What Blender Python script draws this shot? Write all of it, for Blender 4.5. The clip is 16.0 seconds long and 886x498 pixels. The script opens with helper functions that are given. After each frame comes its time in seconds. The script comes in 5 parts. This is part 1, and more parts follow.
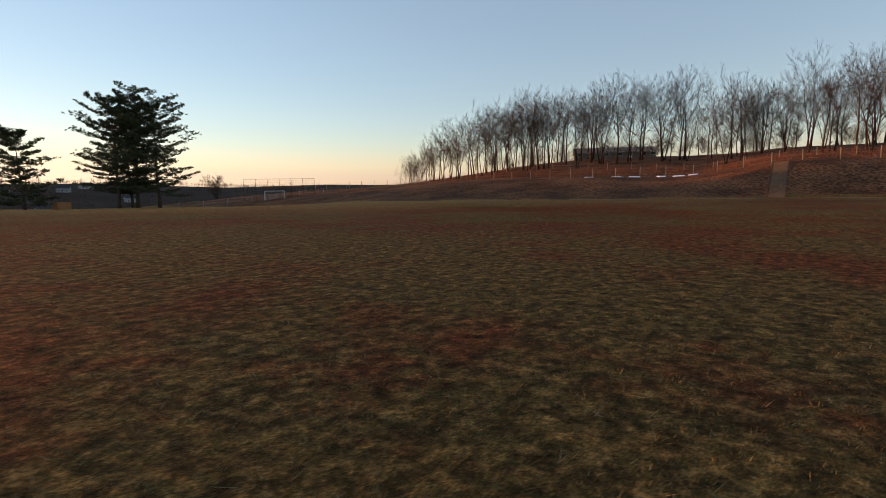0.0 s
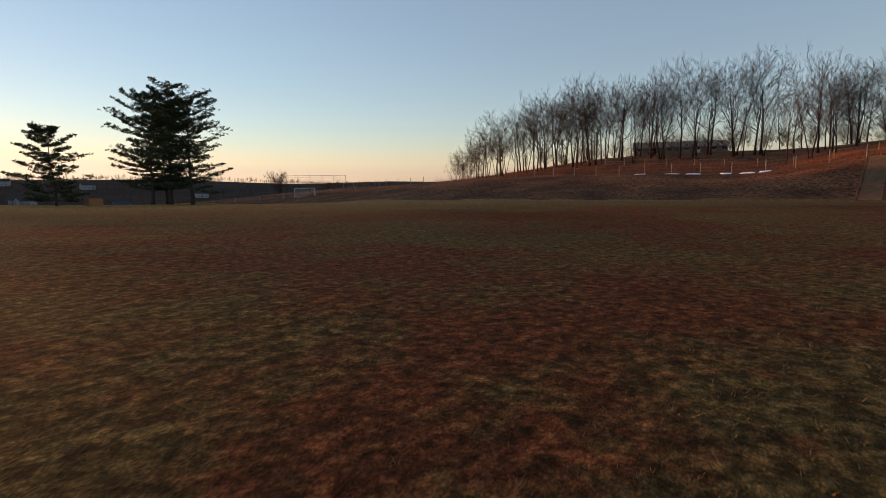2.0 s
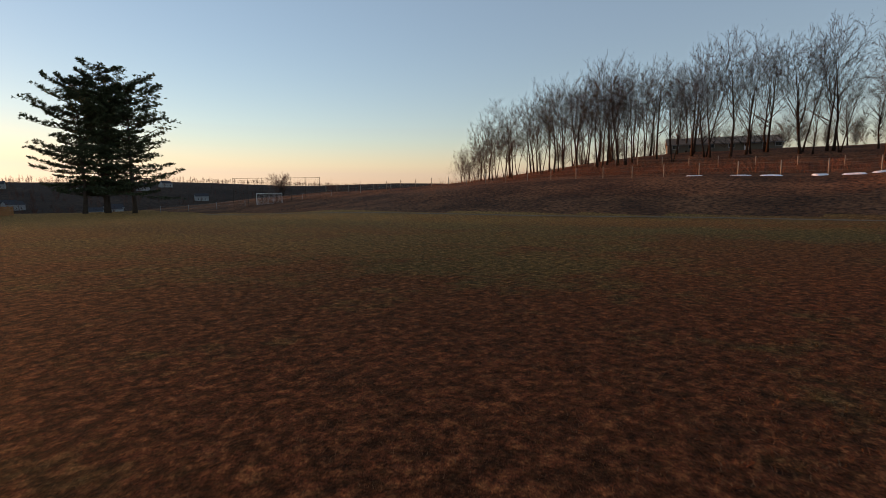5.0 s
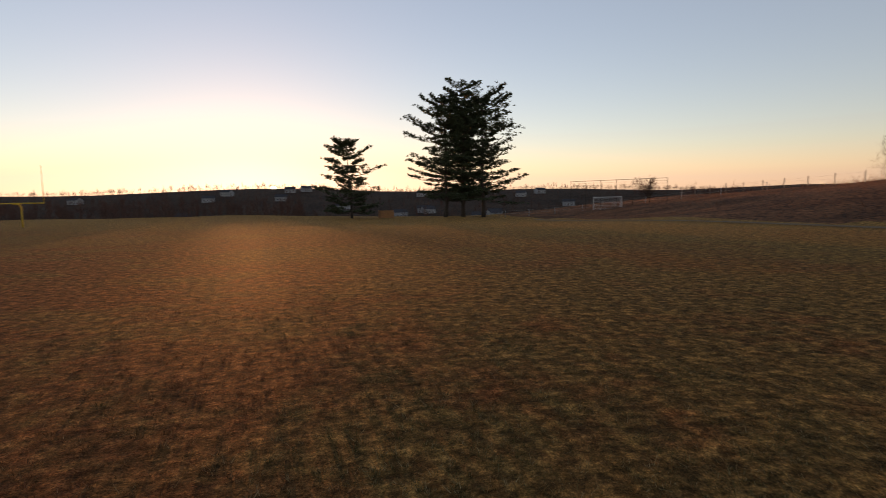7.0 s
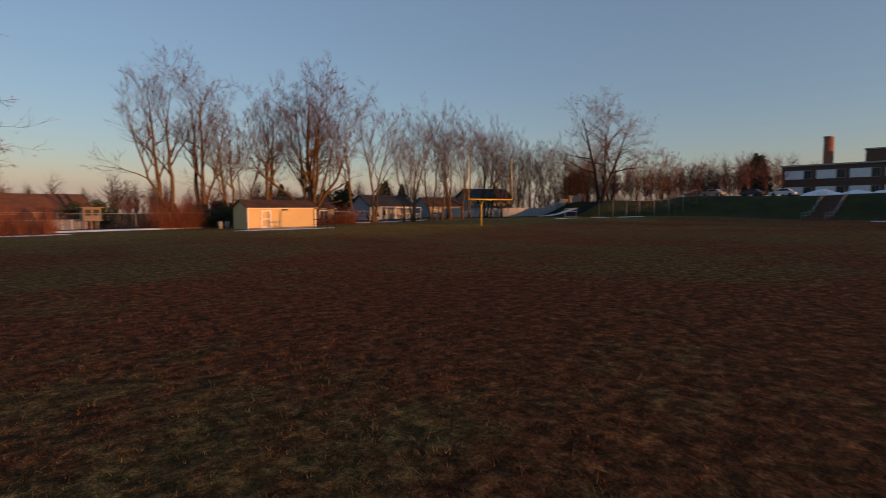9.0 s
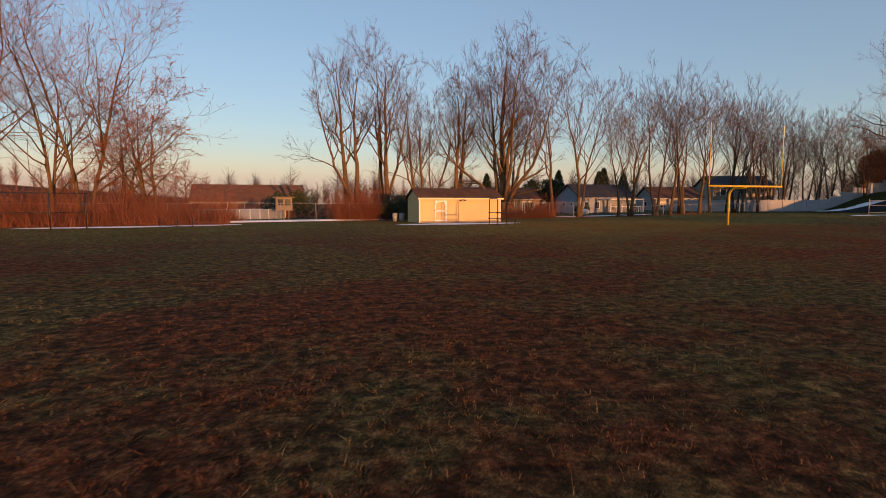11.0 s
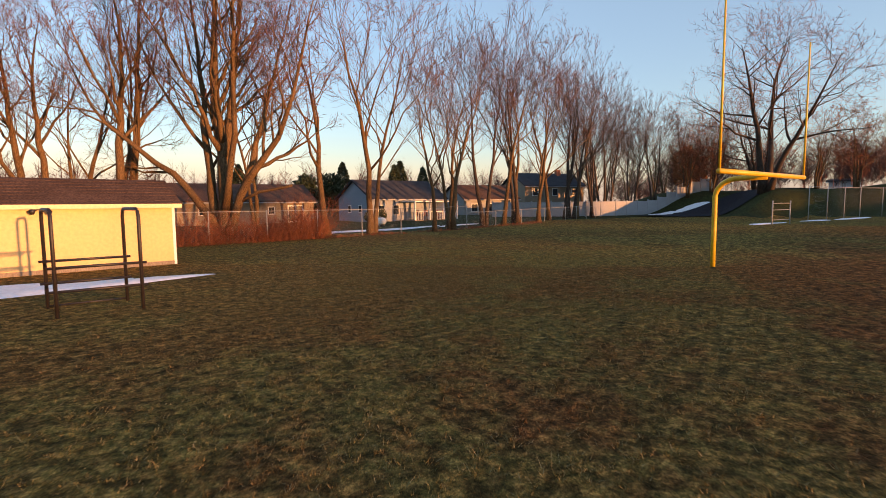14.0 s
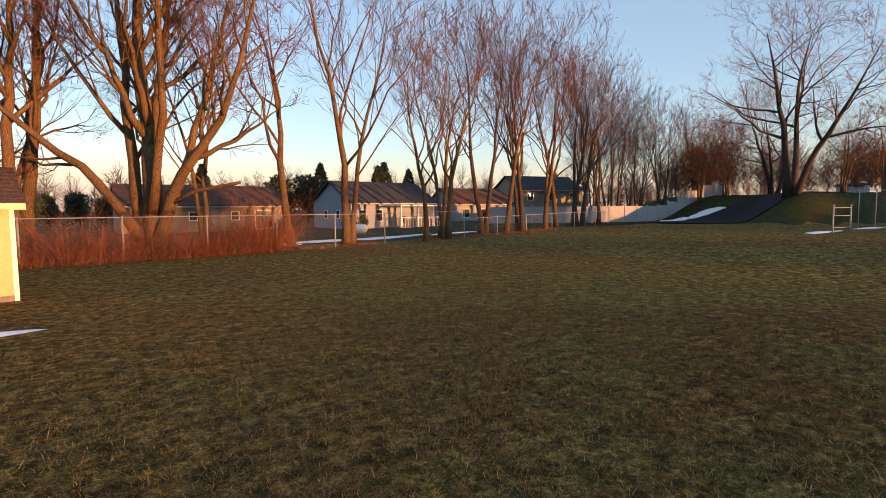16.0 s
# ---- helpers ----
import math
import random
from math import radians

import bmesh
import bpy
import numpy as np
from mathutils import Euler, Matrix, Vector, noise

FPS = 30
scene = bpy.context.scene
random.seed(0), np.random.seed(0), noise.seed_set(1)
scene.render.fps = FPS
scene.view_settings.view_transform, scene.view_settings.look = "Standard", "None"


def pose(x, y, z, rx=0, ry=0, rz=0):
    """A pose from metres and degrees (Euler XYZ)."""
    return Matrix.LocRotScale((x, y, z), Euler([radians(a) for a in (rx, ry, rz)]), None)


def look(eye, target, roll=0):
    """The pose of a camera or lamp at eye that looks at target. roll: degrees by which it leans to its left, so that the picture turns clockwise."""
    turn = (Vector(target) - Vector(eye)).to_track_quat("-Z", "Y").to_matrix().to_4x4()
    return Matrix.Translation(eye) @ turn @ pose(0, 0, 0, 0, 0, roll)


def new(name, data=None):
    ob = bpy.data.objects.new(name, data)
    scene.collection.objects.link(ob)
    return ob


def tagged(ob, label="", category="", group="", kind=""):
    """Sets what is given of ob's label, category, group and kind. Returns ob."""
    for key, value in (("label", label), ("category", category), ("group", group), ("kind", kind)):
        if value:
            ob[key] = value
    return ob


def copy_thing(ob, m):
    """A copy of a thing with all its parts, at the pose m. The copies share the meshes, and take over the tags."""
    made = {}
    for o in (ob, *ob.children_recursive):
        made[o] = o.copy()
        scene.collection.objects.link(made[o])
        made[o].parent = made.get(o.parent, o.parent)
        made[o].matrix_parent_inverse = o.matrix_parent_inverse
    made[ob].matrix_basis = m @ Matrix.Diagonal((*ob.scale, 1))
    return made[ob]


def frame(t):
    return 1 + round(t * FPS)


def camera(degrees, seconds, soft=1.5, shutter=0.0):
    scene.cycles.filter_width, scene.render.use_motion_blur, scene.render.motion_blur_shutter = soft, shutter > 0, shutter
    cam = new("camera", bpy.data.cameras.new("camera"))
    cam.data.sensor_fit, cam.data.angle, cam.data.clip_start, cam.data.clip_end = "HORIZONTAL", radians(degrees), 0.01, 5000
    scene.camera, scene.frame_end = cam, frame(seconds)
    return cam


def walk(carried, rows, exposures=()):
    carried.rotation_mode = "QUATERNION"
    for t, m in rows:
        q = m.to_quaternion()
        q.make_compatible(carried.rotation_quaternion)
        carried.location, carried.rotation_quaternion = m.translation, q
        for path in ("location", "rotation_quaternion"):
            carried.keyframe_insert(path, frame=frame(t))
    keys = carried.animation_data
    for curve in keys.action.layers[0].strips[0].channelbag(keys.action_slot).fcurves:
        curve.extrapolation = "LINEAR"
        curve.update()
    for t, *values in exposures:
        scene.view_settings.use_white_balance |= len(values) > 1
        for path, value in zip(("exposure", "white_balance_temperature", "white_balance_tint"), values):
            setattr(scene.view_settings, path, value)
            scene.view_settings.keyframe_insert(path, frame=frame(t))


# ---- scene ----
cam = camera(80.9, 16.0, soft=0.9, shutter=0.08)
PATH = [
    (0, (3.459, -16.805, 1.509), (1.812, -17.918, 1.293), -0.9),
    (0.5, (0.189, -15.255, 1.409), (-1.377, -16.481, 1.191), -0.8),
    (1, (-2.748, -14.94, 1.304), (-4.285, -16.201, 1.085), -0.7),
    (1.5, (-5.804, -15.297, 1.473), (-7.319, -16.584, 1.251), -0.6),
    (2, (-9.069, -16.424, 1.661), (-10.562, -17.735, 1.437), -0.6),
    (2.5, (-12.863, -18.173, 1.876), (-14.345, -19.498, 1.652), -0.6),
    (3, (-16.536, -20.045, 1.95), (-18.011, -21.378, 1.728), -0.7),
    (3.5, (-20.219, -22.019, 1.962), (-21.689, -23.357, 1.743), -0.6),
    (3.7, (-21.746, -22.931, 2.005), (-23.215, -24.27, 1.785), -0.6),
    (5.8, (-35.253, -33.726, 2.542), (-36.684, -35.108, 2.337), -0.7),
    (6, (-36.458, -34.421, 2.511), (-37.85, -35.843, 2.309), -0.6),
    (6.5, (-39.202, -36.01, 2.507), (-40.358, -37.631, 2.31), -0.8),
    (7, (-41.542, -38.004, 2.111), (-41.821, -39.977, 1.934), -1.1),
    (7.3, (-43.107, -38.844, 1.97), (-42.749, -40.805, 1.805), -1.0),
    (7.6, (-44.243, -39.608, 1.859), (-43.229, -41.325, 1.703), -1.1),
    (7.8, (-44.757, -40.027, 1.81), (-43.366, -41.456, 1.655), -0.7),
    (8, (-45.186, -40.541, 1.746), (-43.497, -41.601, 1.593), -0.6),
    (8.2, (-45.476, -41.249, 1.77), (-43.576, -41.853, 1.617), -0.3),
    (8.4, (-45.418, -41.878, 1.806), (-43.425, -41.933, 1.648), -0.5),
    (8.6, (-45.077, -42.088, 1.834), (-43.127, -41.67, 1.678), -0.8),
    (8.8, (-44.458, -42.191, 1.836), (-42.74, -41.178, 1.684), -0.7),
    (9, (-43.675, -41.983, 1.832), (-42.344, -40.499, 1.685), -0.5),
    (9.2, (-42.849, -41.425, 1.825), (-41.811, -39.722, 1.674), -0.4),
    (11.3, (-32.889, -30.616, 1.732), (-32.288, -28.716, 1.559), -0.1),
    (11.5, (-31.958, -29.004, 1.726), (-31.253, -27.14, 1.555), -0.2),
    (12, (-29.763, -24.429, 1.905), (-28.717, -22.733, 1.729), -0.4),
    (12.5, (-27.251, -20.015, 1.967), (-26.105, -18.385, 1.791), -0.3),
    (13, (-24.396, -15.673, 2.044), (-23.171, -14.102, 1.867), -0.5),
    (13.5, (-21.339, -11.373, 2.183), (-20.078, -9.831, 2.005), -0.4),
    (14, (-18.442, -7.586, 2.246), (-17.16, -6.062, 2.07), -0.5),
    (14.5, (-16.625, -5.069, 2.211), (-15.319, -3.564, 2.04), -0.4),
    (15, (-15.391, -3.367, 2.186), (-14.066, -1.877, 2.022), -0.4),
    (15.5, (-14.568, -2.213, 2.169), (-13.239, -0.727, 2.011), -0.4),
    (16, (-14.104, -1.554, 2.111), (-12.774, -0.067, 1.957), -0.4),
]
EXPOSURES = [(0.0, 2.0, 8100, 26), (1.5, 1.8, 8100, 26), (3.5, 1.7, 8100, 26), (5.8, 1.7, 8250, 27), (6.5, 1.74, 9100, 34), (7.0, 1.72, 9600, 37), (7.6, 1.59, 9400, 36), (8.0, 1.36, 8150, 32), (8.3, 1.17, 7450, 25), (9.0, 1.2, 7250, 26), (11.5, 1.75, 7520, 26), (12.5, 1.92, 7570, 25), (13.5, 2.2, 7620, 25), (16.0, 2.38, 7670, 25)]
walk(cam, [(t, look(eye, aim, roll)) for t, eye, aim, roll in PATH], EXPOSURES)

# ---- world, sun ----
SUN_AZ, SUN_EL = 168.0, 2.1
world = bpy.data.worlds.new("evening_sky")
scene.world = world
world.use_nodes = True
wn = world.node_tree
sky = wn.nodes.new("ShaderNodeTexSky")
sky.sky_type = "NISHITA"
sky.sun_disc = False
sky.sun_elevation, sky.sun_rotation = radians(SUN_EL), radians(SUN_AZ)
sky.altitude, sky.air_density, sky.dust_density, sky.ozone_density = 100, 0.95, 0.12, 2.5
haze = wn.nodes.new("ShaderNodeHueSaturation")
haze.inputs["Saturation"].default_value, haze.inputs["Hue"].default_value = 1.03, 0.492
wn.links.new(sky.outputs[0], haze.inputs["Color"])
rosy = wn.nodes.new("ShaderNodeMix")
rosy.data_type, rosy.blend_type = "RGBA", "MULTIPLY"
rosy.inputs[0].default_value, rosy.inputs[7].default_value = 1.0, (1.0, 0.985, 1.0, 1)
wn.links.new(haze.outputs[0], rosy.inputs[6])
# light scattered more than once evens the sky out
veil = wn.nodes.new("ShaderNodeMix")
veil.data_type = "RGBA"
veil.inputs[0].default_value, veil.inputs[7].default_value = 0.30, (0.74, 1.08, 1.46, 1)
wn.links.new(rosy.outputs[2], veil.inputs[6])
# dust near the horizon greys the yellow of the low sky
parts_rgb, ratio, amount = wn.nodes.new("ShaderNodeSeparateColor"), wn.nodes.new("ShaderNodeMath"), wn.nodes.new("ShaderNodeMapRange")
wn.links.new(veil.outputs[2], parts_rgb.inputs[0])
ratio.operation = "DIVIDE"
wn.links.new(parts_rgb.outputs[0], ratio.inputs[0])
wn.links.new(parts_rgb.outputs[2], ratio.inputs[1])
wn.links.new(ratio.outputs[0], amount.inputs[0])
for k, v in ((1, 0.7), (2, 1.8), (3, 0.0), (4, 0.75)):
    amount.inputs[k].default_value = v
grey, dusty, horizon = wn.nodes.new("ShaderNodeRGBToBW"), wn.nodes.new("ShaderNodeMix"), wn.nodes.new("ShaderNodeMix")
dusty.data_type, dusty.blend_type, horizon.data_type = "RGBA", "MULTIPLY", "RGBA"
wn.links.new(veil.outputs[2], grey.inputs[0])
dusty.inputs[0].default_value, dusty.inputs[7].default_value = 1.0, (0.84, 0.785, 0.69, 1)
wn.links.new(grey.outputs[0], dusty.inputs[6])
wn.links.new(amount.outputs[0], horizon.inputs[0])
wn.links.new(veil.outputs[2], horizon.inputs[6])
wn.links.new(dusty.outputs[2], horizon.inputs[7])
wn.links.new(horizon.outputs[2], wn.nodes["Background"].inputs[0])
wn.nodes["Background"].inputs[1].default_value = 0.15
sun_way = Vector((math.sin(radians(SUN_AZ)) * math.cos(radians(SUN_EL)), math.cos(radians(SUN_AZ)) * math.cos(radians(SUN_EL)), math.sin(radians(SUN_EL))))
lamp = bpy.data.lights.new("sun", "SUN")
lamp.energy, lamp.angle, lamp.color = 1.75, radians(0.5), (1.0, 0.47, 0.175)
sun_ob = new("sun", lamp)
sun_ob.matrix_world = look(sun_way * 100, (0, 0, 0))


# the visible disc of the low sun, far behind the ridge
def sun_disc():
    m = bpy.data.materials.new("sun_glow")
    m.use_nodes = True
    nt = m.node_tree
    nt.nodes.clear()
    out, em = nt.nodes.new("ShaderNodeOutputMaterial"), nt.nodes.new("ShaderNodeEmission")
    em.inputs[0].default_value, em.inputs[1].default_value = (1.0, 0.72, 0.36, 1), 60.0
    nt.links.new(em.outputs[0], out.inputs[0])
    bm = bmesh.new()
    bmesh.ops.create_uvsphere(bm, u_segments=24, v_segments=12, radius=16.0)
    me = bpy.data.meshes.new("sun_disc")
    bm.to_mesh(me)
    bm.free()
    me.materials.append(m)
    ob = new("sun_disc", me)
    a, e = radians(170.2), radians(1.85)
    ob.location = Vector((-42 + 3900 * math.sin(a), -39 + 3900 * math.cos(a), 2 + 3900 * math.tan(e)))
    tagged(ob, "white-hot disc of the setting sun over the ridge", "sun", "", "structure")


sun_disc()


# ---- materials ----
def material(name, rough=0.8, metal=0.0):
    m = bpy.data.materials.new(name)
    m.use_nodes = True
    b = m.node_tree.nodes["Principled BSDF"]
    b.inputs["Roughness"].default_value, b.inputs["Metallic"].default_value = rough, metal
    return m, m.node_tree, b


def noise_node(nt, scale, detail=4.0, rough=0.55, stretch=None):
    tc = nt.nodes.new("ShaderNodeTexCoord")
    n = nt.nodes.new("ShaderNodeTexNoise")
    n.inputs["Scale"].default_value, n.inputs["Detail"].default_value, n.inputs["Roughness"].default_value = scale, detail, rough
    src = tc.outputs["Object"]
    if stretch:
        mp = nt.nodes.new("ShaderNodeMapping")
        mp.inputs["Scale"].default_value = stretch
        nt.links.new(src, mp.inputs[0])
        src = mp.outputs[0]
    nt.links.new(src, n.inputs["Vector"])
    return n.outputs["Fac"]


def ramp_node(nt, fac, stops):
    r = nt.nodes.new("ShaderNodeValToRGB")
    e = r.color_ramp.elements
    while len(e) < len(stops):
        e.new(0.5)
    for el, (p, c) in zip(e, stops):
        el.position, el.color = p, (*c, 1)
    nt.links.new(fac, r.inputs[0])
    return r.outputs[0]


def mix_node(nt, fac, a, b, kind="MIX"):
    m = nt.nodes.new("ShaderNodeMix")
    m.data_type, m.blend_type = "RGBA", kind
    for sock, v in ((m.inputs[0], fac), (m.inputs[6], a), (m.inputs[7], b)):
        if isinstance(v, (int, float)):
            sock.default_value = v
        elif isinstance(v, tuple):
            sock.default_value = (*v, 1)
        else:
            nt.links.new(v, sock)
    return m.outputs[2]


def bump_node(nt, b, height, strength=0.3, dist=0.02):
    n = nt.nodes.new("ShaderNodeBump")
    n.inputs["Strength"].default_value, n.inputs["Distance"].default_value = strength, dist
    nt.links.new(height, n.inputs["Height"])
    nt.links.new(n.outputs[0], b.inputs["Normal"])


def plain(name, col, rough=0.7, metal=0.0, vary=0.18, scale=6.0, bump=0.15, stretch=None, dist=0.01):
    m, nt, b = material(name, rough, metal)
    if rough >= 0.9:
        b.inputs["Specular IOR Level"].default_value = 0.1
    fine = noise_node(nt, scale * 6, 4, 0.6, stretch)
    wide = noise_node(nt, scale * 0.4, 3, 0.5)
    lo, hi = tuple(c * (1 - vary) for c in col), tuple(min(1, c * (1 + vary)) for c in col)
    c1 = ramp_node(nt, fine, [(0.37, lo), (0.63, hi)])
    c2 = ramp_node(nt, wide, [(0.35, tuple(1 - vary * 0.8 for _ in range(3))), (0.65, (1, 1, 1))])
    nt.links.new(mix_node(nt, 1.0, c1, c2, "MULTIPLY"), b.inputs["Base Color"])
    if bump:
        bump_node(nt, b, fine, bump, dist)
    return m


def north_fade(nt):
    """Less of the dead brown growth towards the field's northern end."""
    tc, sp, mr = nt.nodes.new("ShaderNodeTexCoord"), nt.nodes.new("ShaderNodeSeparateXYZ"), nt.nodes.new("ShaderNodeMapRange")
    nt.links.new(tc.outputs["Object"], sp.inputs[0])
    nt.links.new(sp.outputs[1], mr.inputs[0])
    for k, v in ((1, -14.0), (2, 4.0), (3, 1.0), (4, 0.34)):
        mr.inputs[k].default_value = v
    return mr.outputs[0]


def south_fade(nt):
    """Straw gold of the low sun, put into the turf towards the field's south-western end."""
    tc, along, mr = nt.nodes.new("ShaderNodeTexCoord"), nt.nodes.new("ShaderNodeVectorMath"), nt.nodes.new("ShaderNodeMapRange")
    along.operation = "DOT_PRODUCT"
    along.inputs[1].default_value = (0.4, 0.6, 0.0)
    nt.links.new(tc.outputs["Object"], along.inputs[0])
    nt.links.new(along.outputs["Value"], mr.inputs[0])
    for k, v in ((1, -36.0), (2, -72.0), (3, 0.0), (4, 0.88)):
        mr.inputs[k].default_value = v
    return mr.outputs[0]


def patch_fac(nt):
    """Where dead rust-brown growth takes the place of the green turf."""
    def weigh(a, k, c):
        n = nt.nodes.new("ShaderNodeMath")
        n.operation = "MULTIPLY_ADD"
        nt.links.new(a, n.inputs[0])
        n.inputs[1].default_value = k
        if isinstance(c, float):
            n.inputs[2].default_value = c
        else:
            nt.links.new(c, n.inputs[2])
        return n.outputs[0]
    wide = weigh(noise_node(nt, 0.075, 2, 0.5), 0.55, 0.0)
    mid = weigh(noise_node(nt, 0.34, 4, 0.6), 0.45, wide)
    rag = weigh(noise_node(nt, 2.2, 4, 0.65), 0.22, mid)
    return mix_node(nt, 1.0, ramp_node(nt, rag, [(0.562, (0.05, 0.05, 0.05)), (0.65, (0.95, 0.95, 0.95))]), north_fade(nt), "MULTIPLY")


def make_turf():
    m, nt, b = material("turf", 0.9)
    b.inputs["Specular IOR Level"].default_value = 0.03
    b.inputs["Sheen Weight"].default_value, b.inputs["Sheen Roughness"].default_value = 0.05, 0.45
    b.inputs["Sheen Tint"].default_value = (0.85, 0.58, 0.26, 1)
    tuft = noise_node(nt, 7.0, 5, 0.65)
    blade = noise_node(nt, 60.0, 3, 0.6)
    half = nt.nodes.new("ShaderNodeMix")
    half.inputs[0].default_value = 0.45
    nt.links.new(tuft, half.inputs[2])
    nt.links.new(blade, half.inputs[3])
    fine = half.outputs[0]
    green = ramp_node(nt, fine, [(0.37, (0.030, 0.032, 0.012)), (0.5, (0.132, 0.092, 0.034)), (0.61, (0.36, 0.225, 0.085))])
    fresh = ramp_node(nt, fine, [(0.37, (0.062, 0.074, 0.022)), (0.5, (0.21, 0.21, 0.06)), (0.61, (0.58, 0.43, 0.14))])
    green = mix_node(nt, north_fade(nt), fresh, green)
    brown = ramp_node(nt, fine, [(0.37, (0.045, 0.014, 0.010)), (0.5, (0.17, 0.045, 0.022)), (0.61, (0.34, 0.125, 0.05))])
    fac = patch_fac(nt)
    col = mix_node(nt, fac, green, brown)
    # the grazing sun on the far grass is held in this lighter ramp
    sunlit_dry = ramp_node(nt, fine, [(0.37, (0.16, 0.09, 0.031)), (0.5, (0.38, 0.22, 0.073)), (0.61, (0.58, 0.37, 0.14))])
    col = mix_node(nt, south_fade(nt), col, sunlit_dry)
    soil = ramp_node(nt, noise_node(nt, 1.7, 5, 0.65), [(0.62, (0, 0, 0)), (0.74, (1, 1, 1))])
    col = mix_node(nt, mix_node(nt, 1.0, soil, (0.45, 0.45, 0.45), "MULTIPLY"), col, (0.055, 0.042, 0.034))
    grain = ramp_node(nt, noise_node(nt, 24.0, 4, 0.7), [(0.36, (0.34, 0.31, 0.31)), (0.64, (1.06, 0.97, 0.97))])
    lump = noise_node(nt, 2.8, 4, 0.6)
    clump = ramp_node(nt, lump, [(0.36, (0.56, 0.56, 0.57)), (0.62, (1.45, 1.36, 1.22))])
    col = mix_node(nt, 1.0, col, clump, "MULTIPLY")
    tussock = ramp_node(nt, noise_node(nt, 5.5, 3, 0.6), [(0.42, (0.58, 0.57, 0.57)), (0.58, (1.42, 1.35, 1.25))])
    col = mix_node(nt, 1.0, col, tussock, "MULTIPLY")
    col = mix_node(nt, 1.0, col, grain, "MULTIPLY")
    nt.links.new(col, b.inputs["Base Color"])
    add = nt.nodes.new("ShaderNodeMath")
    add.operation = "MULTIPLY_ADD"
    nt.links.new(blade, add.inputs[0])
    add.inputs[1].default_value = 0.35
    nt.links.new(tuft, add.inputs[2])
    add2 = nt.nodes.new("ShaderNodeMath")
    add2.operation = "MULTIPLY_ADD"
    nt.links.new(lump, add2.inputs[0])
    add2.inputs[1].default_value = 1.0
    nt.links.new(add.outputs[0], add2.inputs[2])
    bump_node(nt, b, add2.outputs[0], 0.9, 0.08)
    return m


TURF = make_turf()
LITTER = plain("leaf_litter", (0.19, 0.07, 0.03), 0.95, vary=0.7, scale=0.35, bump=0.9, dist=0.25)
WOODED = plain("far_woodland", (0.05, 0.028, 0.018), 0.95, vary=0.5, scale=0.06, bump=0.8, dist=2.0)
LAWN = plain("lawn_slope", (0.041, 0.047, 0.015), 0.95, vary=0.4, scale=0.8, bump=0.7, dist=0.08)
ASPHALT = plain("asphalt", (0.03, 0.03, 0.036), 0.92, vary=0.25, scale=5, bump=0.4)
SNOW = plain("old_snow", (0.82, 0.84, 0.88), 0.7, vary=0.08, scale=1.2, bump=0.5, dist=0.03)
BARK = plain("bark", (0.15, 0.094, 0.05), 0.95, vary=0.45, scale=1.2, bump=0.8, stretch=(4, 4, 0.6), dist=0.03)
DARKBARK = plain("dark_bark", (0.08, 0.058, 0.045), 0.95, vary=0.4, scale=1.2, bump=0.8, stretch=(4, 4, 0.6), dist=0.03)
HILLBARK = plain("brown_bark", (0.06, 0.034, 0.024), 0.95, vary=0.35, scale=1.2, bump=0.5, stretch=(4, 4, 0.6), dist=0.03)
TWIG = plain("twig", (0.135, 0.066, 0.05), 0.9, vary=0.3, scale=1.0, bump=0)
REDTWIG = plain("red_twig", (0.25, 0.093, 0.052), 0.9, vary=0.35, scale=1.0, bump=0)
NEEDLE = plain("pine_needles", (0.055, 0.075, 0.03), 0.85, vary=0.45, scale=0.6, bump=0)
DRYLEAF = plain("dry_leaves", (0.44, 0.19, 0.085), 0.9, vary=0.4, scale=0.8, bump=0)
PINEBARK = plain("pine_bark", (0.10, 0.075, 0.06), 0.95, vary=0.35, scale=1.5, bump=0.7, stretch=(4, 4, 0.7), dist=0.03)
YELLOW = plain("yellow_paint", (0.75, 0.46, 0.03), 0.45, vary=0.10, scale=2, bump=0.05)
CREAM = plain("cream_siding", (0.70, 0.51, 0.24), 0.7, vary=0.06, scale=1.5, bump=0.1)
IVORY = plain("ivory_paint", (0.74, 0.63, 0.38), 0.65, vary=0.06, scale=2, bump=0.05)
DARKSTAIN = plain("dark_stained_timber", (0.15, 0.085, 0.055), 0.9, vary=0.3, scale=3, bump=0.4)
OLDSTEP = plain("worn_timber", (0.24, 0.15, 0.10), 0.9, vary=0.3, scale=3, bump=0.4)
BROWNWALL = plain("brown_siding", (0.16, 0.095, 0.07), 0.85, vary=0.12, scale=1.5, bump=0.1)
# white vinyl set grey: the shade on the fence is put into its colour
VINYL = plain("shade_grey_vinyl", (0.31, 0.32, 0.34), 0.6, vary=0.08, scale=1.5, bump=0.05)
WHITEP = plain("white_paint", (0.80, 0.79, 0.76), 0.6, vary=0.06, scale=2, bump=0.05)
SHINGLE = plain("brown_shingle", (0.10, 0.06, 0.045), 0.95, vary=0.35, scale=2.5, bump=0.6)
TANROOF = plain("tan_shingle", (0.36, 0.23, 0.16), 0.9, vary=0.25, scale=2.5, bump=0.5)
RUSSET = plain("russet_shingle", (0.17, 0.085, 0.055), 0.95, vary=0.3, scale=2.5, bump=0.6)
GREYSHINGLE = plain("grey_shingle", (0.055, 0.055, 0.062), 0.95, vary=0.3, scale=2.5, bump=0.6)
BLACKSTEEL = plain("black_steel", (0.03, 0.025, 0.025), 0.45, 0.2, vary=0.3, scale=4, bump=0.1)
GALV = plain("galvanised_steel", (0.34, 0.34, 0.33), 0.6, 0.3, vary=0.15, scale=4, bump=0.1)
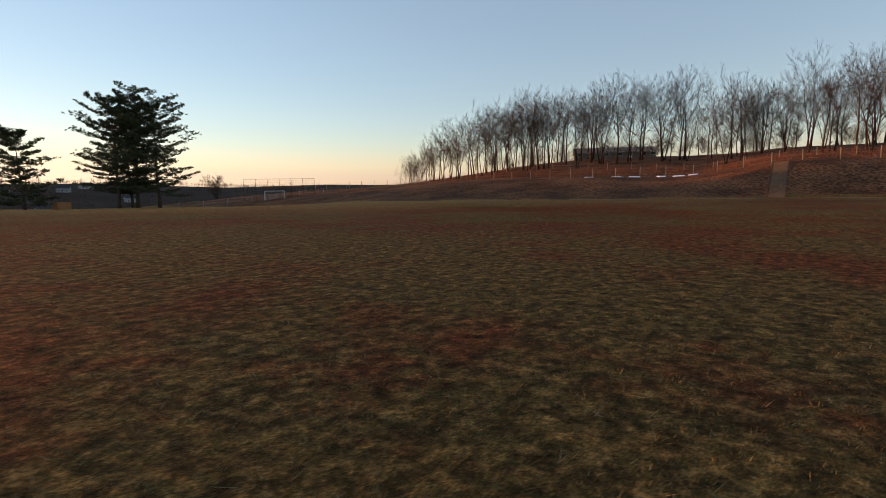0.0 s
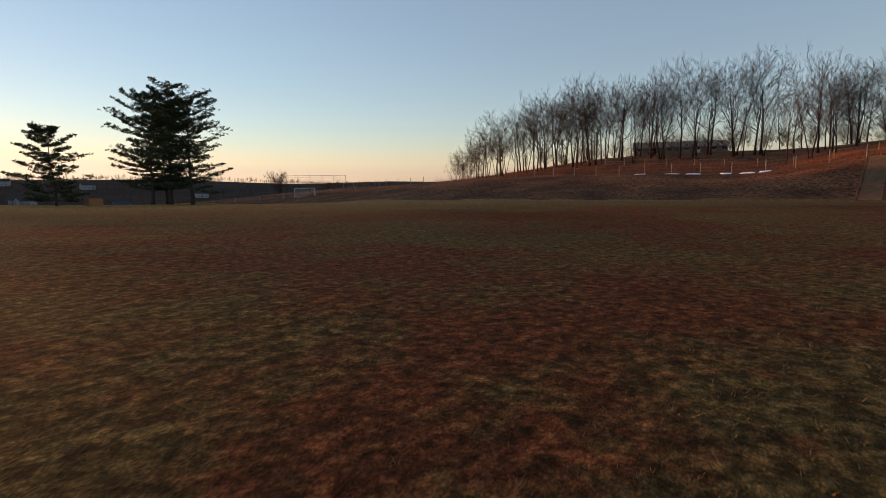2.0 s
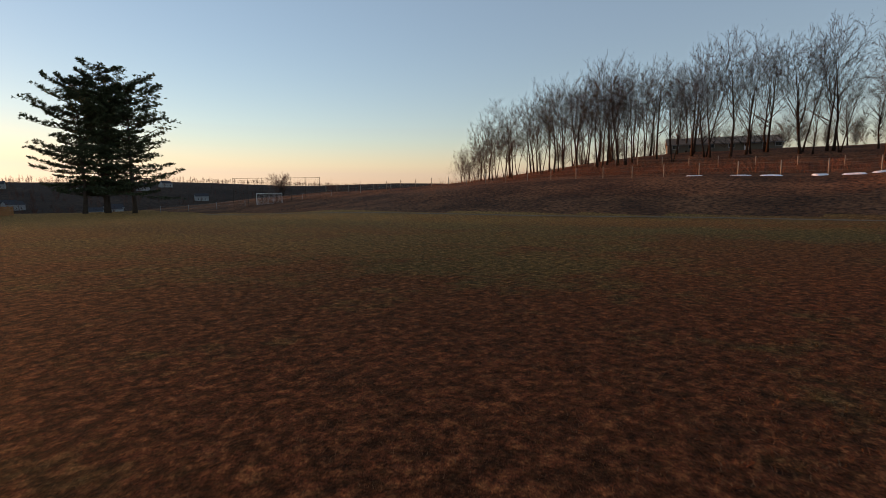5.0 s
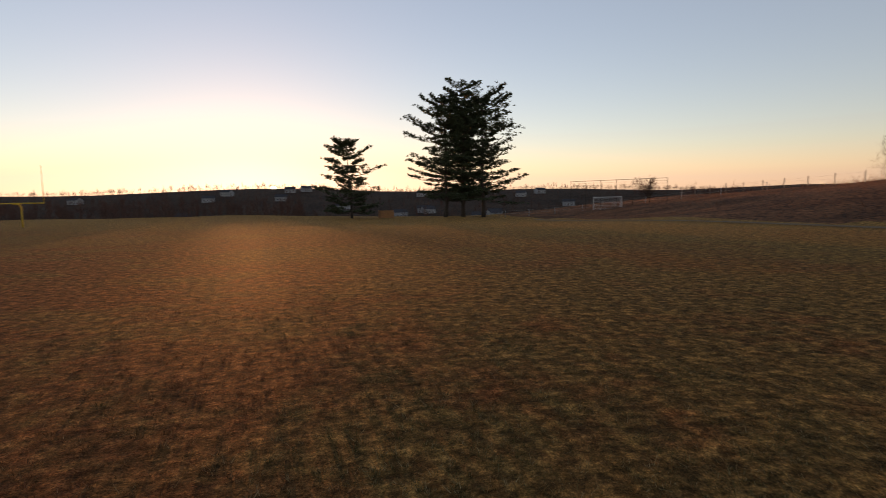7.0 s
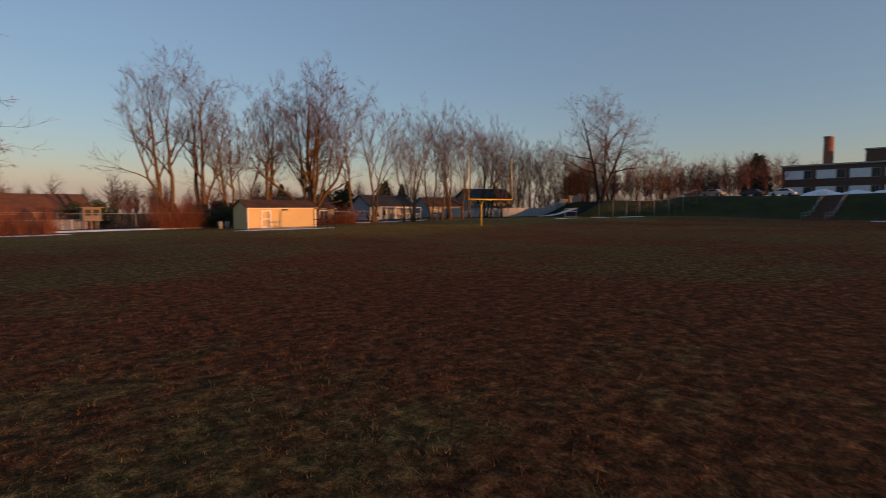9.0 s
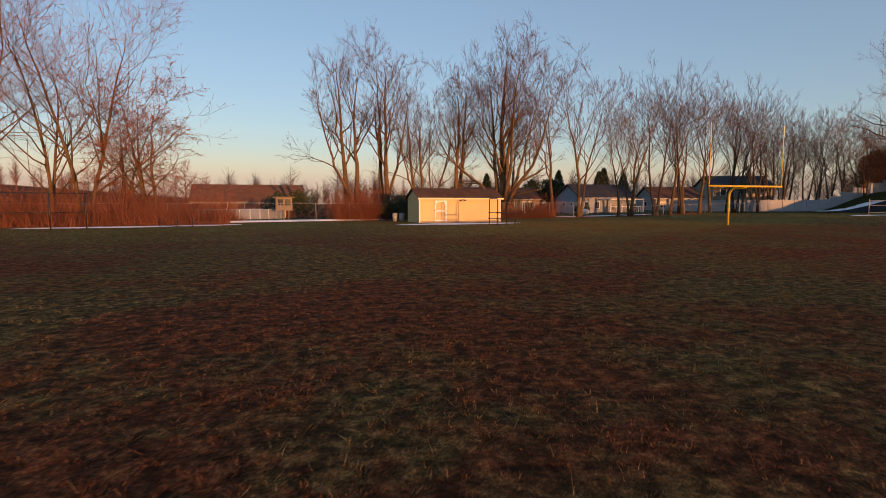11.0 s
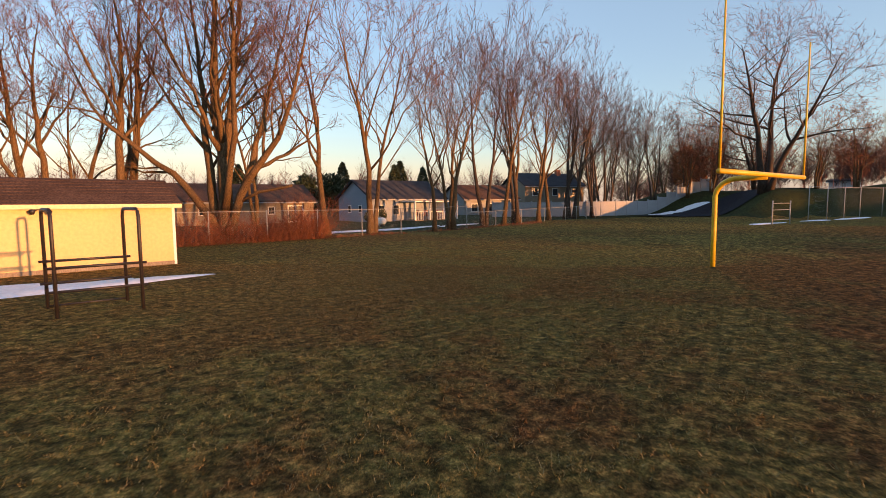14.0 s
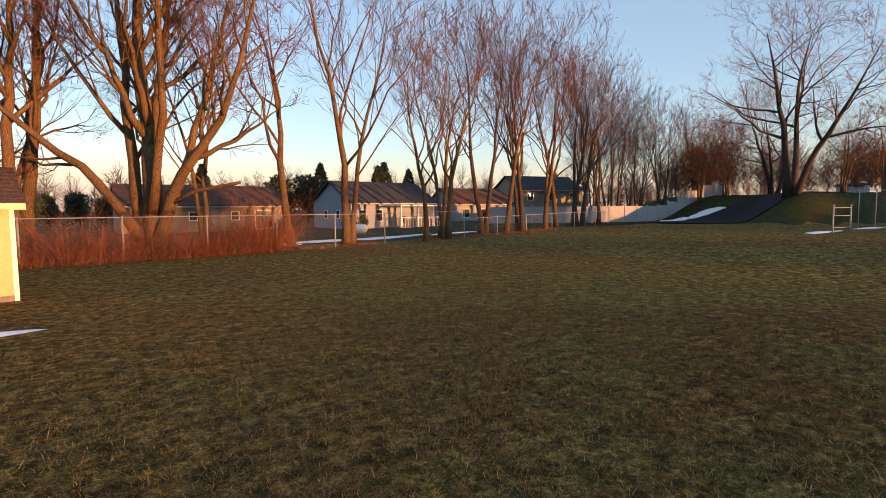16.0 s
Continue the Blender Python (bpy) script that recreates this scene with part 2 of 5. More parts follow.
WOODPOST = plain("weathered_wood", (0.30, 0.25, 0.20), 0.9, vary=0.3, scale=3, bump=0.4, stretch=(5, 5, 0.6))
BLUEWALL = plain("pale_blue_siding", (0.25, 0.29, 0.35), 0.75, vary=0.07, scale=1.5, bump=0.05)
GREYWALL = plain("pale_grey_siding", (0.27, 0.27, 0.27), 0.75, vary=0.07, scale=1.5, bump=0.05)
TANWALL = plain("tan_siding", (0.24, 0.19, 0.135), 0.75, vary=0.07, scale=1.5, bump=0.05)
BRICK = plain("red_brick", (0.30, 0.12, 0.075), 0.9, vary=0.25, scale=4, bump=0.3)
DARKBRICK = plain("dark_brick", (0.15, 0.085, 0.065), 0.9, vary=0.25, scale=4, bump=0.3)
PANEL = plain("white_panel", (0.76, 0.76, 0.78), 0.6, vary=0.06, scale=1, bump=0.05)
NAVY = plain("navy_sign", (0.05, 0.07, 0.18), 0.5, vary=0.1, scale=2, bump=0.05)
REDSEAT = plain("red_bench_boards", (0.22, 0.10, 0.09), 0.7, vary=0.25, scale=2, bump=0.2)
GAPSHADE = plain("row_gap_shade", (0.06, 0.025, 0.025), 0.8, vary=0.3, scale=2, bump=0.2)
GRAVEL = plain("worn_gravel", (0.20, 0.135, 0.085), 0.95, vary=0.3, scale=2, bump=0.4)
CONCRETE = plain("concrete", (0.38, 0.37, 0.34), 0.9, vary=0.2, scale=2, bump=0.3)
RUST = plain("orange_wood", (0.42, 0.17, 0.06), 0.85, vary=0.25, scale=3, bump=0.3)


def make_glass():
    m, nt, b = material("window_glass", 0.06)
    b.inputs["Base Color"].default_value = (0.03, 0.035, 0.04, 1)
    b.inputs["Specular IOR Level"].default_value = 0.35
    return m


GLASS = make_glass()


# ---- mesh helpers ----
def mesh_ob(name, verts, faces, mat, parent=None, label="", smooth=False):
    me = bpy.data.meshes.new(name)
    me.from_pydata([tuple(v) for v in verts], [], faces)
    me.materials.append(mat)
    if smooth:
        me.shade_smooth()
    ob = new(name, me)
    ob.parent = parent
    if label:
        tagged(ob, label)
    return ob


def part(name, bm, mat, parent=None, label="", smooth=False):
    me = bpy.data.meshes.new(name)
    bm.to_mesh(me)
    bm.free()
    me.materials.append(mat)
    if smooth:
        me.shade_smooth()
    ob = new(name, me)
    ob.parent = parent
    if label:
        tagged(ob, label)
    return ob


def add_box(bm, x0, x1, y0, y1, z0, z1, bevel=0.0):
    r = bmesh.ops.create_cube(bm, size=1.0, matrix=Matrix.Translation(((x0 + x1) / 2, (y0 + y1) / 2, (z0 + z1) / 2)) @ Matrix.Diagonal((x1 - x0, y1 - y0, z1 - z0, 1)))
    if bevel:
        es = {e for v in r["verts"] for e in v.link_edges}
        bmesh.ops.bevel(bm, geom=list(es), offset=bevel, segments=1, affect="EDGES", profile=0.5)


def box_part(name, x0, x1, y0, y1, z0, z1, mat, parent=None, label="", bevel=0.0):
    bm = bmesh.new()
    add_box(bm, x0, x1, y0, y1, z0, z1, bevel)
    return part(name, bm, mat, parent, label)


def tube(pts, radii, sides, verts, faces, cap=True):
    """Adds a tapered tube along a polyline."""
    pts = [np.asarray(p, float) for p in pts]
    base = len(verts)
    ref = np.array((0.31, 0.87, 0.39))
    for i, p in enumerate(pts):
        d = pts[min(i + 1, len(pts) - 1)] - pts[max(i - 1, 0)]
        d = d / (np.linalg.norm(d) + 1e-9)
        u = np.cross(d, ref)
        if np.linalg.norm(u) < 1e-3:
            u = np.cross(d, np.array((1.0, 0, 0)))
        u /= np.linalg.norm(u)
        v = np.cross(d, u)
        for k in range(sides):
            a = 2 * math.pi * k / sides
            verts.append(p + radii[i] * (math.cos(a) * u + math.sin(a) * v))
    for i in range(len(pts) - 1):
        for k in range(sides):
            a, b = base + i * sides + k, base + i * sides + (k + 1) % sides
            faces.append((a, b, b + sides, a + sides))
    if cap and sides > 2:
        faces.append(tuple(base + k for k in reversed(range(sides))))
        faces.append(tuple(base + (len(pts) - 1) * sides + k for k in range(sides)))


def tube_part(name, lines, mat, parent=None, label="", sides=8, smooth=True):
    v, f = [], []
    for pts, r in lines:
        tube(pts, r if isinstance(r, (list, tuple)) else [r] * len(pts), sides, v, f)
    return mesh_ob(name, v, f, mat, parent, label, smooth)


def thing(name, loc, label, category, group="", rz=0):
    e = new(name)
    e.matrix_basis = pose(*loc, 0, 0, rz)
    return tagged(e, label, category, group)


# ---- ground ----
def ss(t):
    t = np.clip(t, 0, 1)
    return t * t * (3 - 2 * t)


def bank_foot(y):
    return np.interp(y, (-400, -160, -130, -89, -59, -44, -20, 40, 400), (-60, -72, -73, -73.5, -76, -80, -83, -84, -84))


def east_foot(y):
    return np.interp(y, (-400, -20, 0, 8, 11, 14, 17, 20, 24, 30, 36, 45, 400), (49, 50, 55, 51, 43, 38, 42, 47, 46.5, 46, 54, 60, 70))


def ground_z(x, y):
    x, y = np.asarray(x, float), np.asarray(y, float)
    z = -1.2 * ss((-y - 75) / 55) * ss((-x - 5) / 55)
    d = bank_foot(y) - x
    south = ss((y + 230) / 110)
    north = ss((y + 38) / 22)
    wide, tall = 34 - 13 * north, 4.3 + 1.6 * north
    z = z + tall * np.clip(ss(d / wide) * 0.5 + np.clip(d / wide, 0, 1) * 0.5, 0, 1) * south
    z = z + (8.6 - 1.2 * north) * ss((d - wide) / 85) * ss((y + 190) / 110)
    east = ss((y + 125) / 35) * (1 - ss((y - 34) / 22))
    z = z + 0.42 * ss((x - 2) / 26) * ss((y + 16) / 18)
    z = z + (4.0 - 0.8 * ss((y - 4) / 8)) * ss((x - east_foot(y)) / 14) * east
    far = ss((-y - 165) / 140)
    ridge = ss((-y - 340) / 420)
    z = z - 15 * far + ridge * (36 + 3 * np.sin(x / 190.0 + 1.0) + 2 * np.sin(x / 67.0))
    return z


def gz(x, y):
    return float(ground_z(x, y))


def axis(lo, hi, step, reach, grow=1.22):
    a = list(np.arange(lo, hi + 0.1, step))
    s, p = step, hi
    while p < reach:
        s *= grow
        p += s
        a.append(p)
    s, p = step, lo
    while p > -reach:
        s *= grow
        p -= s
        a.insert(0, p)
    return np.array(a)


def build_ground():
    xs, ys = axis(-140, 110, 2.0, 4200), axis(-200, 80, 2.0, 4200)
    X, Y = np.meshgrid(xs, ys)
    Z = ground_z(X, Y)
    rough = np.array([[noise.noise(Vector((x * 0.07, y * 0.07, 0))) for x in xs] for y in ys])
    d = bank_foot(Y) - X
    flat = (d < 0) & (X < 39) & (Y < 26) & (Y > -125)
    Z = Z + np.where(flat, 0.03, 0.25) * rough
    nx, ny = len(xs), len(ys)
    verts = np.stack([X, Y, Z], -1).reshape(-1, 3)
    faces, mats = [], []
    for j in range(ny - 1):
        for i in range(nx - 1):
            a = j * nx + i
            faces.append((a, a + 1, a + nx + 1, a + nx))
            cx, cy = (xs[i] + xs[i + 1]) / 2, (ys[j] + ys[j + 1]) / 2
            dd = bank_foot(cy) - cx
            if cy < -185:
                k = 2
            elif dd > 2 and dd < 400:
                k = 1
            elif cx > east_foot(cy) or cy > 25:
                k = 3
            else:
                k = 0
            mats.append(k)
    ob = mesh_ob("ground", verts, faces, TURF, None, "", True)
    for m in (LITTER, WOODED, LAWN):
        ob.data.materials.append(m)
    ob.data.polygons.foreach_set("material_index", mats)
    tagged(ob, "patchy winter turf, green and reddish brown, with a leaf-strewn bank", "ground", "", "structure")


build_ground()


# ---- trees ----
def bare_tree_meshes(seed, height, radius, stems=1, fork=0.25, limbs=9, l2=6, l3=5, l4=5, spread=0.55, up=0.35, lean=0.0, twig_r=0.011, tilts=(0.04, 0.17), thin=True, lines=(), crook=1.0):
    """Trunk, limbs and twigs of a leafless tree as vertex and face lists. lines: stems that follow given points, as (points, radius)."""
    rng = np.random.default_rng(seed)
    parts3 = ([], []), ([], []), ([], [])

    def line(p, d, length, n, wander, rise):
        pts, dirs = [p], [d]
        swing = rng.normal(0, wander, 3)
        for i in range(n):
            swing = -0.35 * swing + rng.normal(0, wander, 3)
            d = d + swing + np.array((0, 0, rise / n))
            d = d / np.linalg.norm(d)
            p = p + d * length / n
            pts.append(p)
            dirs.append(d)
        return pts, dirs

    def side(d, angle):
        a = rng.normal(0, 1, 3)
        a = a - d * a.dot(d)
        a /= np.linalg.norm(a) + 1e-9
        v = d * math.cos(angle) + a * math.sin(angle)
        return v / np.linalg.norm(v)

    def branch(p, d, length, r, level, given=None):
        n = (9, 7, 4, 2, 2)[level]
        sides = (9, 5, 3, 3, 3)[level]
        wander = (0.075, 0.16, 0.15, 0.10, 0.08)[level] * crook
        if given is not None:
            along = np.linspace(0, len(given) - 1, 13)
            g = np.array(given, float)
            pts = [np.array([np.interp(t, range(len(g)), g[:, c]) for c in range(3)]) for t in along]
            pts = [pts[0]] + [(pts[i - 1] + 2 * pts[i] + pts[i + 1]) / 4 + rng.normal(0, 0.05, 3) for i in range(1, 12)] + [pts[-1]]
            n = 12
            dirs = [(pts[min(i + 1, n)] - pts[max(i - 1, 0)]) for i in range(n + 1)]
            dirs = [q / np.linalg.norm(q) for q in dirs]
            length = 0.72 * sum(np.linalg.norm(pts[i + 1] - pts[i]) for i in range(n))
        else:
            pts, dirs = line(p, d, length, n, wander, up * (0.3, 0.9, 0.8, 0.8, 0.7)[level])
        tip = (0.07, 0.12, 0.25, 0.35, 0.5)[level]
        rad = [max(twig_r, r * (1 - (1 - tip) * i / n)) for i in range(n + 1)]
        if level == 0:
            rad[0] *= 1.35
        v, f = parts3[0 if level == 0 else 1 if level <= 2 else 2]
        if level == 4 or (thin and level == 3):
            a = rng.normal(0, 1, 3)
            a *= (twig_r * 1.15 if level == 4 else max(twig_r * 1.45, r * 0.85)) / np.linalg.norm(a)
            m = len(v)
            v.extend((pts[0] - a, pts[0] + a, pts[1] + a * 0.7, pts[1] - a * 0.7, pts[2]))
            f.extend(((m, m + 1, m + 2, m + 3), (m + 3, m + 2, m + 4)))
            if level == 4:
                return
        else:
            tube(pts, rad, sides, v, f, level < 2)
        if level == 3 and l4 == 0:
            return
        count = (limbs, l2, l3, l4)[level]
        lo = (fork, 0.22, 0.2, 0.15)[level]
        for c in range(count):
            s = lo + (1 - lo) * (c + rng.uniform(0.1, 0.9)) / count
            if level and c >= count - 2:
                s = rng.uniform(0.86, 1.0)
            i = min(int(s * n), n - 1)
            q = s * n - i
            bp = pts[i] * (1 - q) + pts[i + 1] * q
            br = rad[i] * (1 - q) + rad[i + 1] * q
            ang = rng.uniform(0.6, 1.25) * spread * (1.0, 1.05, 1.05, 1.0)[level]
            ln = length * (0.58, 0.56, 0.55, 0.55)[level] * (1.08 - 0.50 * s) * rng.uniform(0.75, 1.25)
            branch(bp, side(dirs[i], ang), ln, br * rng.uniform(0.42, 0.66), level + 1)

    for given, r in lines:
        branch(None, None, 0, r, 0, given)
    for k in range(0 if lines else stems):
        a = 2 * math.pi * k / stems + rng.uniform(-0.4, 0.4)
        tilt = (0.0 if stems == 1 else rng.uniform(*tilts)) + lean
        d = np.array((math.cos(a) * tilt, math.sin(a) * tilt, 1.0))
        o = np.array((math.cos(a), math.sin(a), 0)) * (0 if stems == 1 else radius * 0.7)
        branch(o + np.array((0, 0, -0.3)), d / np.linalg.norm(d), height * rng.uniform(0.74, 0.88), radius * (1 if stems == 1 else rng.uniform(0.55, 0.85)), 0)
    return parts3


def make_tree(label, bark, twig, group, loc=(0, 0, 0), **kw):
    t = thing("bare_tree", loc, label, "tree", group)
    (v0, f0), (v1, f1), (v2, f2) = bare_tree_meshes(**kw)
    mesh_ob("trunk", v0, f0, bark, t, "", True)
    mesh_ob("limb_frame", v1, f1, bark, t, "", True)
    if v2:
        mesh_ob("twig_canopy", v2, f2, twig, t)
    return t


def tree_copies(base, spots):
    for x, y, s, rz in spots:
        copy_thing(base, pose(x, y, gz(x, y), 0, 0, rz) @ Matrix.Scale(s, 4))


def pine_tree(loc, height, seed, reach, label, bare=0.25, whorls=22, tilt=0.0):
    """A white pine: bare lower trunk, long level boughs with flat sprays of needles."""
    rng = np.random.default_rng(seed)
    t = thing("pine_tree", loc, label, "tree", "pines")
    pts = [np.array((0, 0, -0.3))]
    for i in range(10):
        pts.append(pts[-1] + np.array((rng.normal(0, 0.12) + tilt, rng.normal(0, 0.12), (height + 0.3) / 10)))
    r0 = height * 0.0165
    tv, tf, bv, bf, nv, nf = [], [], [], [], [], []
    tube(pts, [r0 * (1.25 - 0.25 * min(i, 1)) * (1 - 0.92 * i / 10) for i in range(11)], 9, tv, tf)
    for w in range(whorls):
        s = bare + (1 - bare) * (w + rng.uniform(-0.3, 0.3)) / whorls
        s = min(max(s, bare * 0.8), 0.995)
        i = min(int(s * 10), 9)
        p = pts[i] + (pts[i + 1] - pts[i]) * (s * 10 - i)
        k = (s - bare) / (1 - bare)
        prof = reach * (1.15 - 0.25 * k) * math.sqrt(max(0.02, 1 - max(0, k - 0.25) ** 2 / 0.70))
        a0 = rng.uniform(0, 6.28)
        for b in range(6):
            if rng.random() < 0.16:
                continue
            a = a0 + b * 1.047 + rng.uniform(-0.35, 0.35)
            ln = max(0.5, prof * rng.uniform(0.35, 1.25) * (0.8 + 0.3 * math.sin(w * 2.3 + seed)))
            rise = -0.05 + 0.5 * k + rng.normal(0, 0.08)
            d = np.array((math.cos(a), math.sin(a), rise))
            bp = [p, p + d * ln * 0.5 + np.array((0, 0, -0.02 * ln)), p + d * ln + np.array((0, 0, 0.06 * ln))]
            tube(bp, [0.011 * ln + 0.02, 0.007 * ln + 0.01, 0.01], 4, bv, bf, False)
            for c in range(int((7 + ln * 3.9) * (1.0 if k < 0.6 else 1.5))):
                q = rng.uniform(0.30, 1.03) ** 0.8
                e = bp[0] + (bp[1] - bp[0]) * q * 2 if q < 0.5 else bp[1] + (bp[2] - bp[1]) * (q - 0.5) * 2
                e = e + np.array((-math.sin(a), math.cos(a), 0)) * rng.normal(0, 0.14 * ln + 0.12) + np.array((0, 0, rng.uniform(-0.06, 0.16) + 0.05 * ln * q))
                for n in range(9):
                    dd = np.array((d[0] * 0.7, d[1] * 0.7, 0.35)) + rng.normal(0, 0.75, 3) * np.array((1, 1, 0.55))
                    dd /= np.linalg.norm(dd)
                    ll = rng.uniform(0.34, 0.75)
                    wv = np.cross(dd, rng.normal(0, 1, 3))
                    wv *= rng.uniform(0.05, 0.115) / (np.linalg.norm(wv) + 1e-9)
                    m = len(nv)
                    nv.extend((e - wv * 0.4, e + dd * ll * 0.55 + wv, e + dd * ll, e + dd * ll * 0.5 - wv))
                    nf.append((m, m + 1, m + 2, m + 3))
    mesh_ob("trunk", tv, tf, PINEBARK, t, "", True)
    mesh_ob("bough_frame", bv, bf, PINEBARK, t)
    mesh_ob("foliage", nv, nf, NEEDLE, t)
    return t


# the group of tall pines and the lone pines at the south edge
for i, (x, y, hgt, rch, tl) in enumerate(((-67.0, -152.0, 27.0, 8.6, 0.03), (-62.8, -154.5, 29.0, 7.0, 0.0), (-59.0, -156.0, 26.5, 8.4, -0.05), (-63.5, -158.5, 24.0, 7.5, 0.0))):
    pine_tree((x, y, gz(x, y)), hgt, 20 + i, rch, "tall dark green white pine with long level boughs", 0.17, 23, tl)
pine_tree((-38.0, -150.0, gz(-38, -150)), 16.2, 31, 6.0, "medium dark green pine against the low sun", 0.08, 18)
pine_tree((43.0, -138.0, gz(43, -138)), 11.2, 32, 6.6, "ragged dark pine with a broad open crown", 0.02, 20)


# ---- goalposts ----
def goalpost(loc, rz):
    g = thing("goalpost", loc, "yellow steel football goalpost with curved gooseneck post", "goalpost", "goalposts", rz)
    neck = [(0, 0, -0.3), (0, 0, 1.2), (0, 0, 2.35)]
    for i in range(1, 9):
        a = math.pi / 2 * i / 8
        neck.append((0, -0.72 * (1 - math.cos(a)), 2.35 + 0.62 * math.sin(a)))
    neck.append((0, -1.55, 2.98))
    tube_part("gooseneck", [(neck, 0.085)], YELLOW, g, "", 12)
    tube_part("crossbar", [([(-3.6, -1.55, 3.05), (3.6, -1.55, 3.05)], 0.075)], YELLOW, g, "", 10)
    for sx in (-1, 1):
        tube_part("upright", [([(sx * 3.556, -1.55, 3.05), (sx * 3.556, -1.55, 7.75)], [0.036, 0.024])], YELLOW, g, "", 8)
    return g


goalpost((0, 0, 0), 0)
goalpost((2.5, -111.8, 0), 180)


# ---- shed and its yard ----
def window_part(parent, x0, x1, y, z0, z1, out=-1, frame_mat=None, panes=2):
    """A framed window on a wall that faces along y."""
    fm = frame_mat or WHITEP
    t = 0.07
    bm = bmesh.new()
    ya, yb = (y - 0.06, y + 0.02) if out < 0 else (y - 0.02, y + 0.06)
    add_box(bm, x0, x1, ya, yb, z1 - t, z1)
    add_box(bm, x0, x1, ya, yb, z0, z0 + t)
    add_box(bm, x0, x0 + t, ya, yb, z0 + t, z1 - t)
    add_box(bm, x1 - t, x1, ya, yb, z0 + t, z1 - t)
    w = part("window", bm, fm, parent)
    n = panes
    for i in range(n):
        a = x0 + t + (x1 - x0 - 2 * t) * i / n
        b = x0 + t + (x1 - x0 - 2 * t) * (i + 1) / n
        yy = y - 0.025 if out < 0 else y + 0.025
        box_part("pane", a + 0.012, b - 0.012, yy - 0.008, yy + 0.008, z0 + t, z1 - t, GLASS, w)
    return w


def gable_walls(parent, w, d, h, rise, mat, x0=None, name="wall"):
    bm = bmesh.new()
    v = [bm.verts.new(p) for p in ((-w / 2, 0, -0.2), (w / 2, 0, -0.2), (w / 2, 0, h), (-w / 2, 0, h), (-w / 2, d, -0.2), (w / 2, d, -0.2), (w / 2, d, h), (-w / 2, d, h), (-w / 2, d / 2, h + rise), (w / 2, d / 2, h + rise))]
    for f in ((0, 1, 2, 3), (5, 4, 7, 6), (1, 5, 6, 9, 2), (4, 0, 3, 8, 7), (0, 4, 5, 1), (3, 2, 9, 8), (6, 7, 8, 9)):
        bm.faces.new([v[i] for i in f])
    bmesh.ops.recalc_face_normals(bm, faces=bm.faces)
    return part(name, bm, mat, parent)


def gable_roof(parent, w, d, h, rise, mat, ov=0.3, side=0.25, thick=0.1, label=""):
    bm = bmesh.new()
    for sy in (0, 1):
        y0, y1 = (-ov, d / 2) if sy == 0 else (d + ov, d / 2)
        z0, z1 = h - ov * rise / (d / 2) + 0.012, h + rise + 0.012
        q = [bm.verts.new(p) for p in ((-w / 2 - side, y0, z0), (w / 2 + side, y0, z0), (w / 2 + side, y1, z1), (-w / 2 - side, y1, z1), (-w / 2 - side, y0, z0 + thick), (w / 2 + side, y0, z0 + thick), (w / 2 + side, y1, z1 + thick), (-w / 2 - side, y1, z1 + thick))]
        for f in ((0, 1, 2, 3), (7, 6, 5, 4), (0, 4, 5, 1), (1, 5, 6, 2), (2, 6, 7, 3), (3, 7, 4, 0)):
            bm.faces.new([q[i] for i in f])
    bmesh.ops.recalc_face_normals(bm, faces=bm.faces)
    r = part("roof", bm, mat, parent, label)
    return r


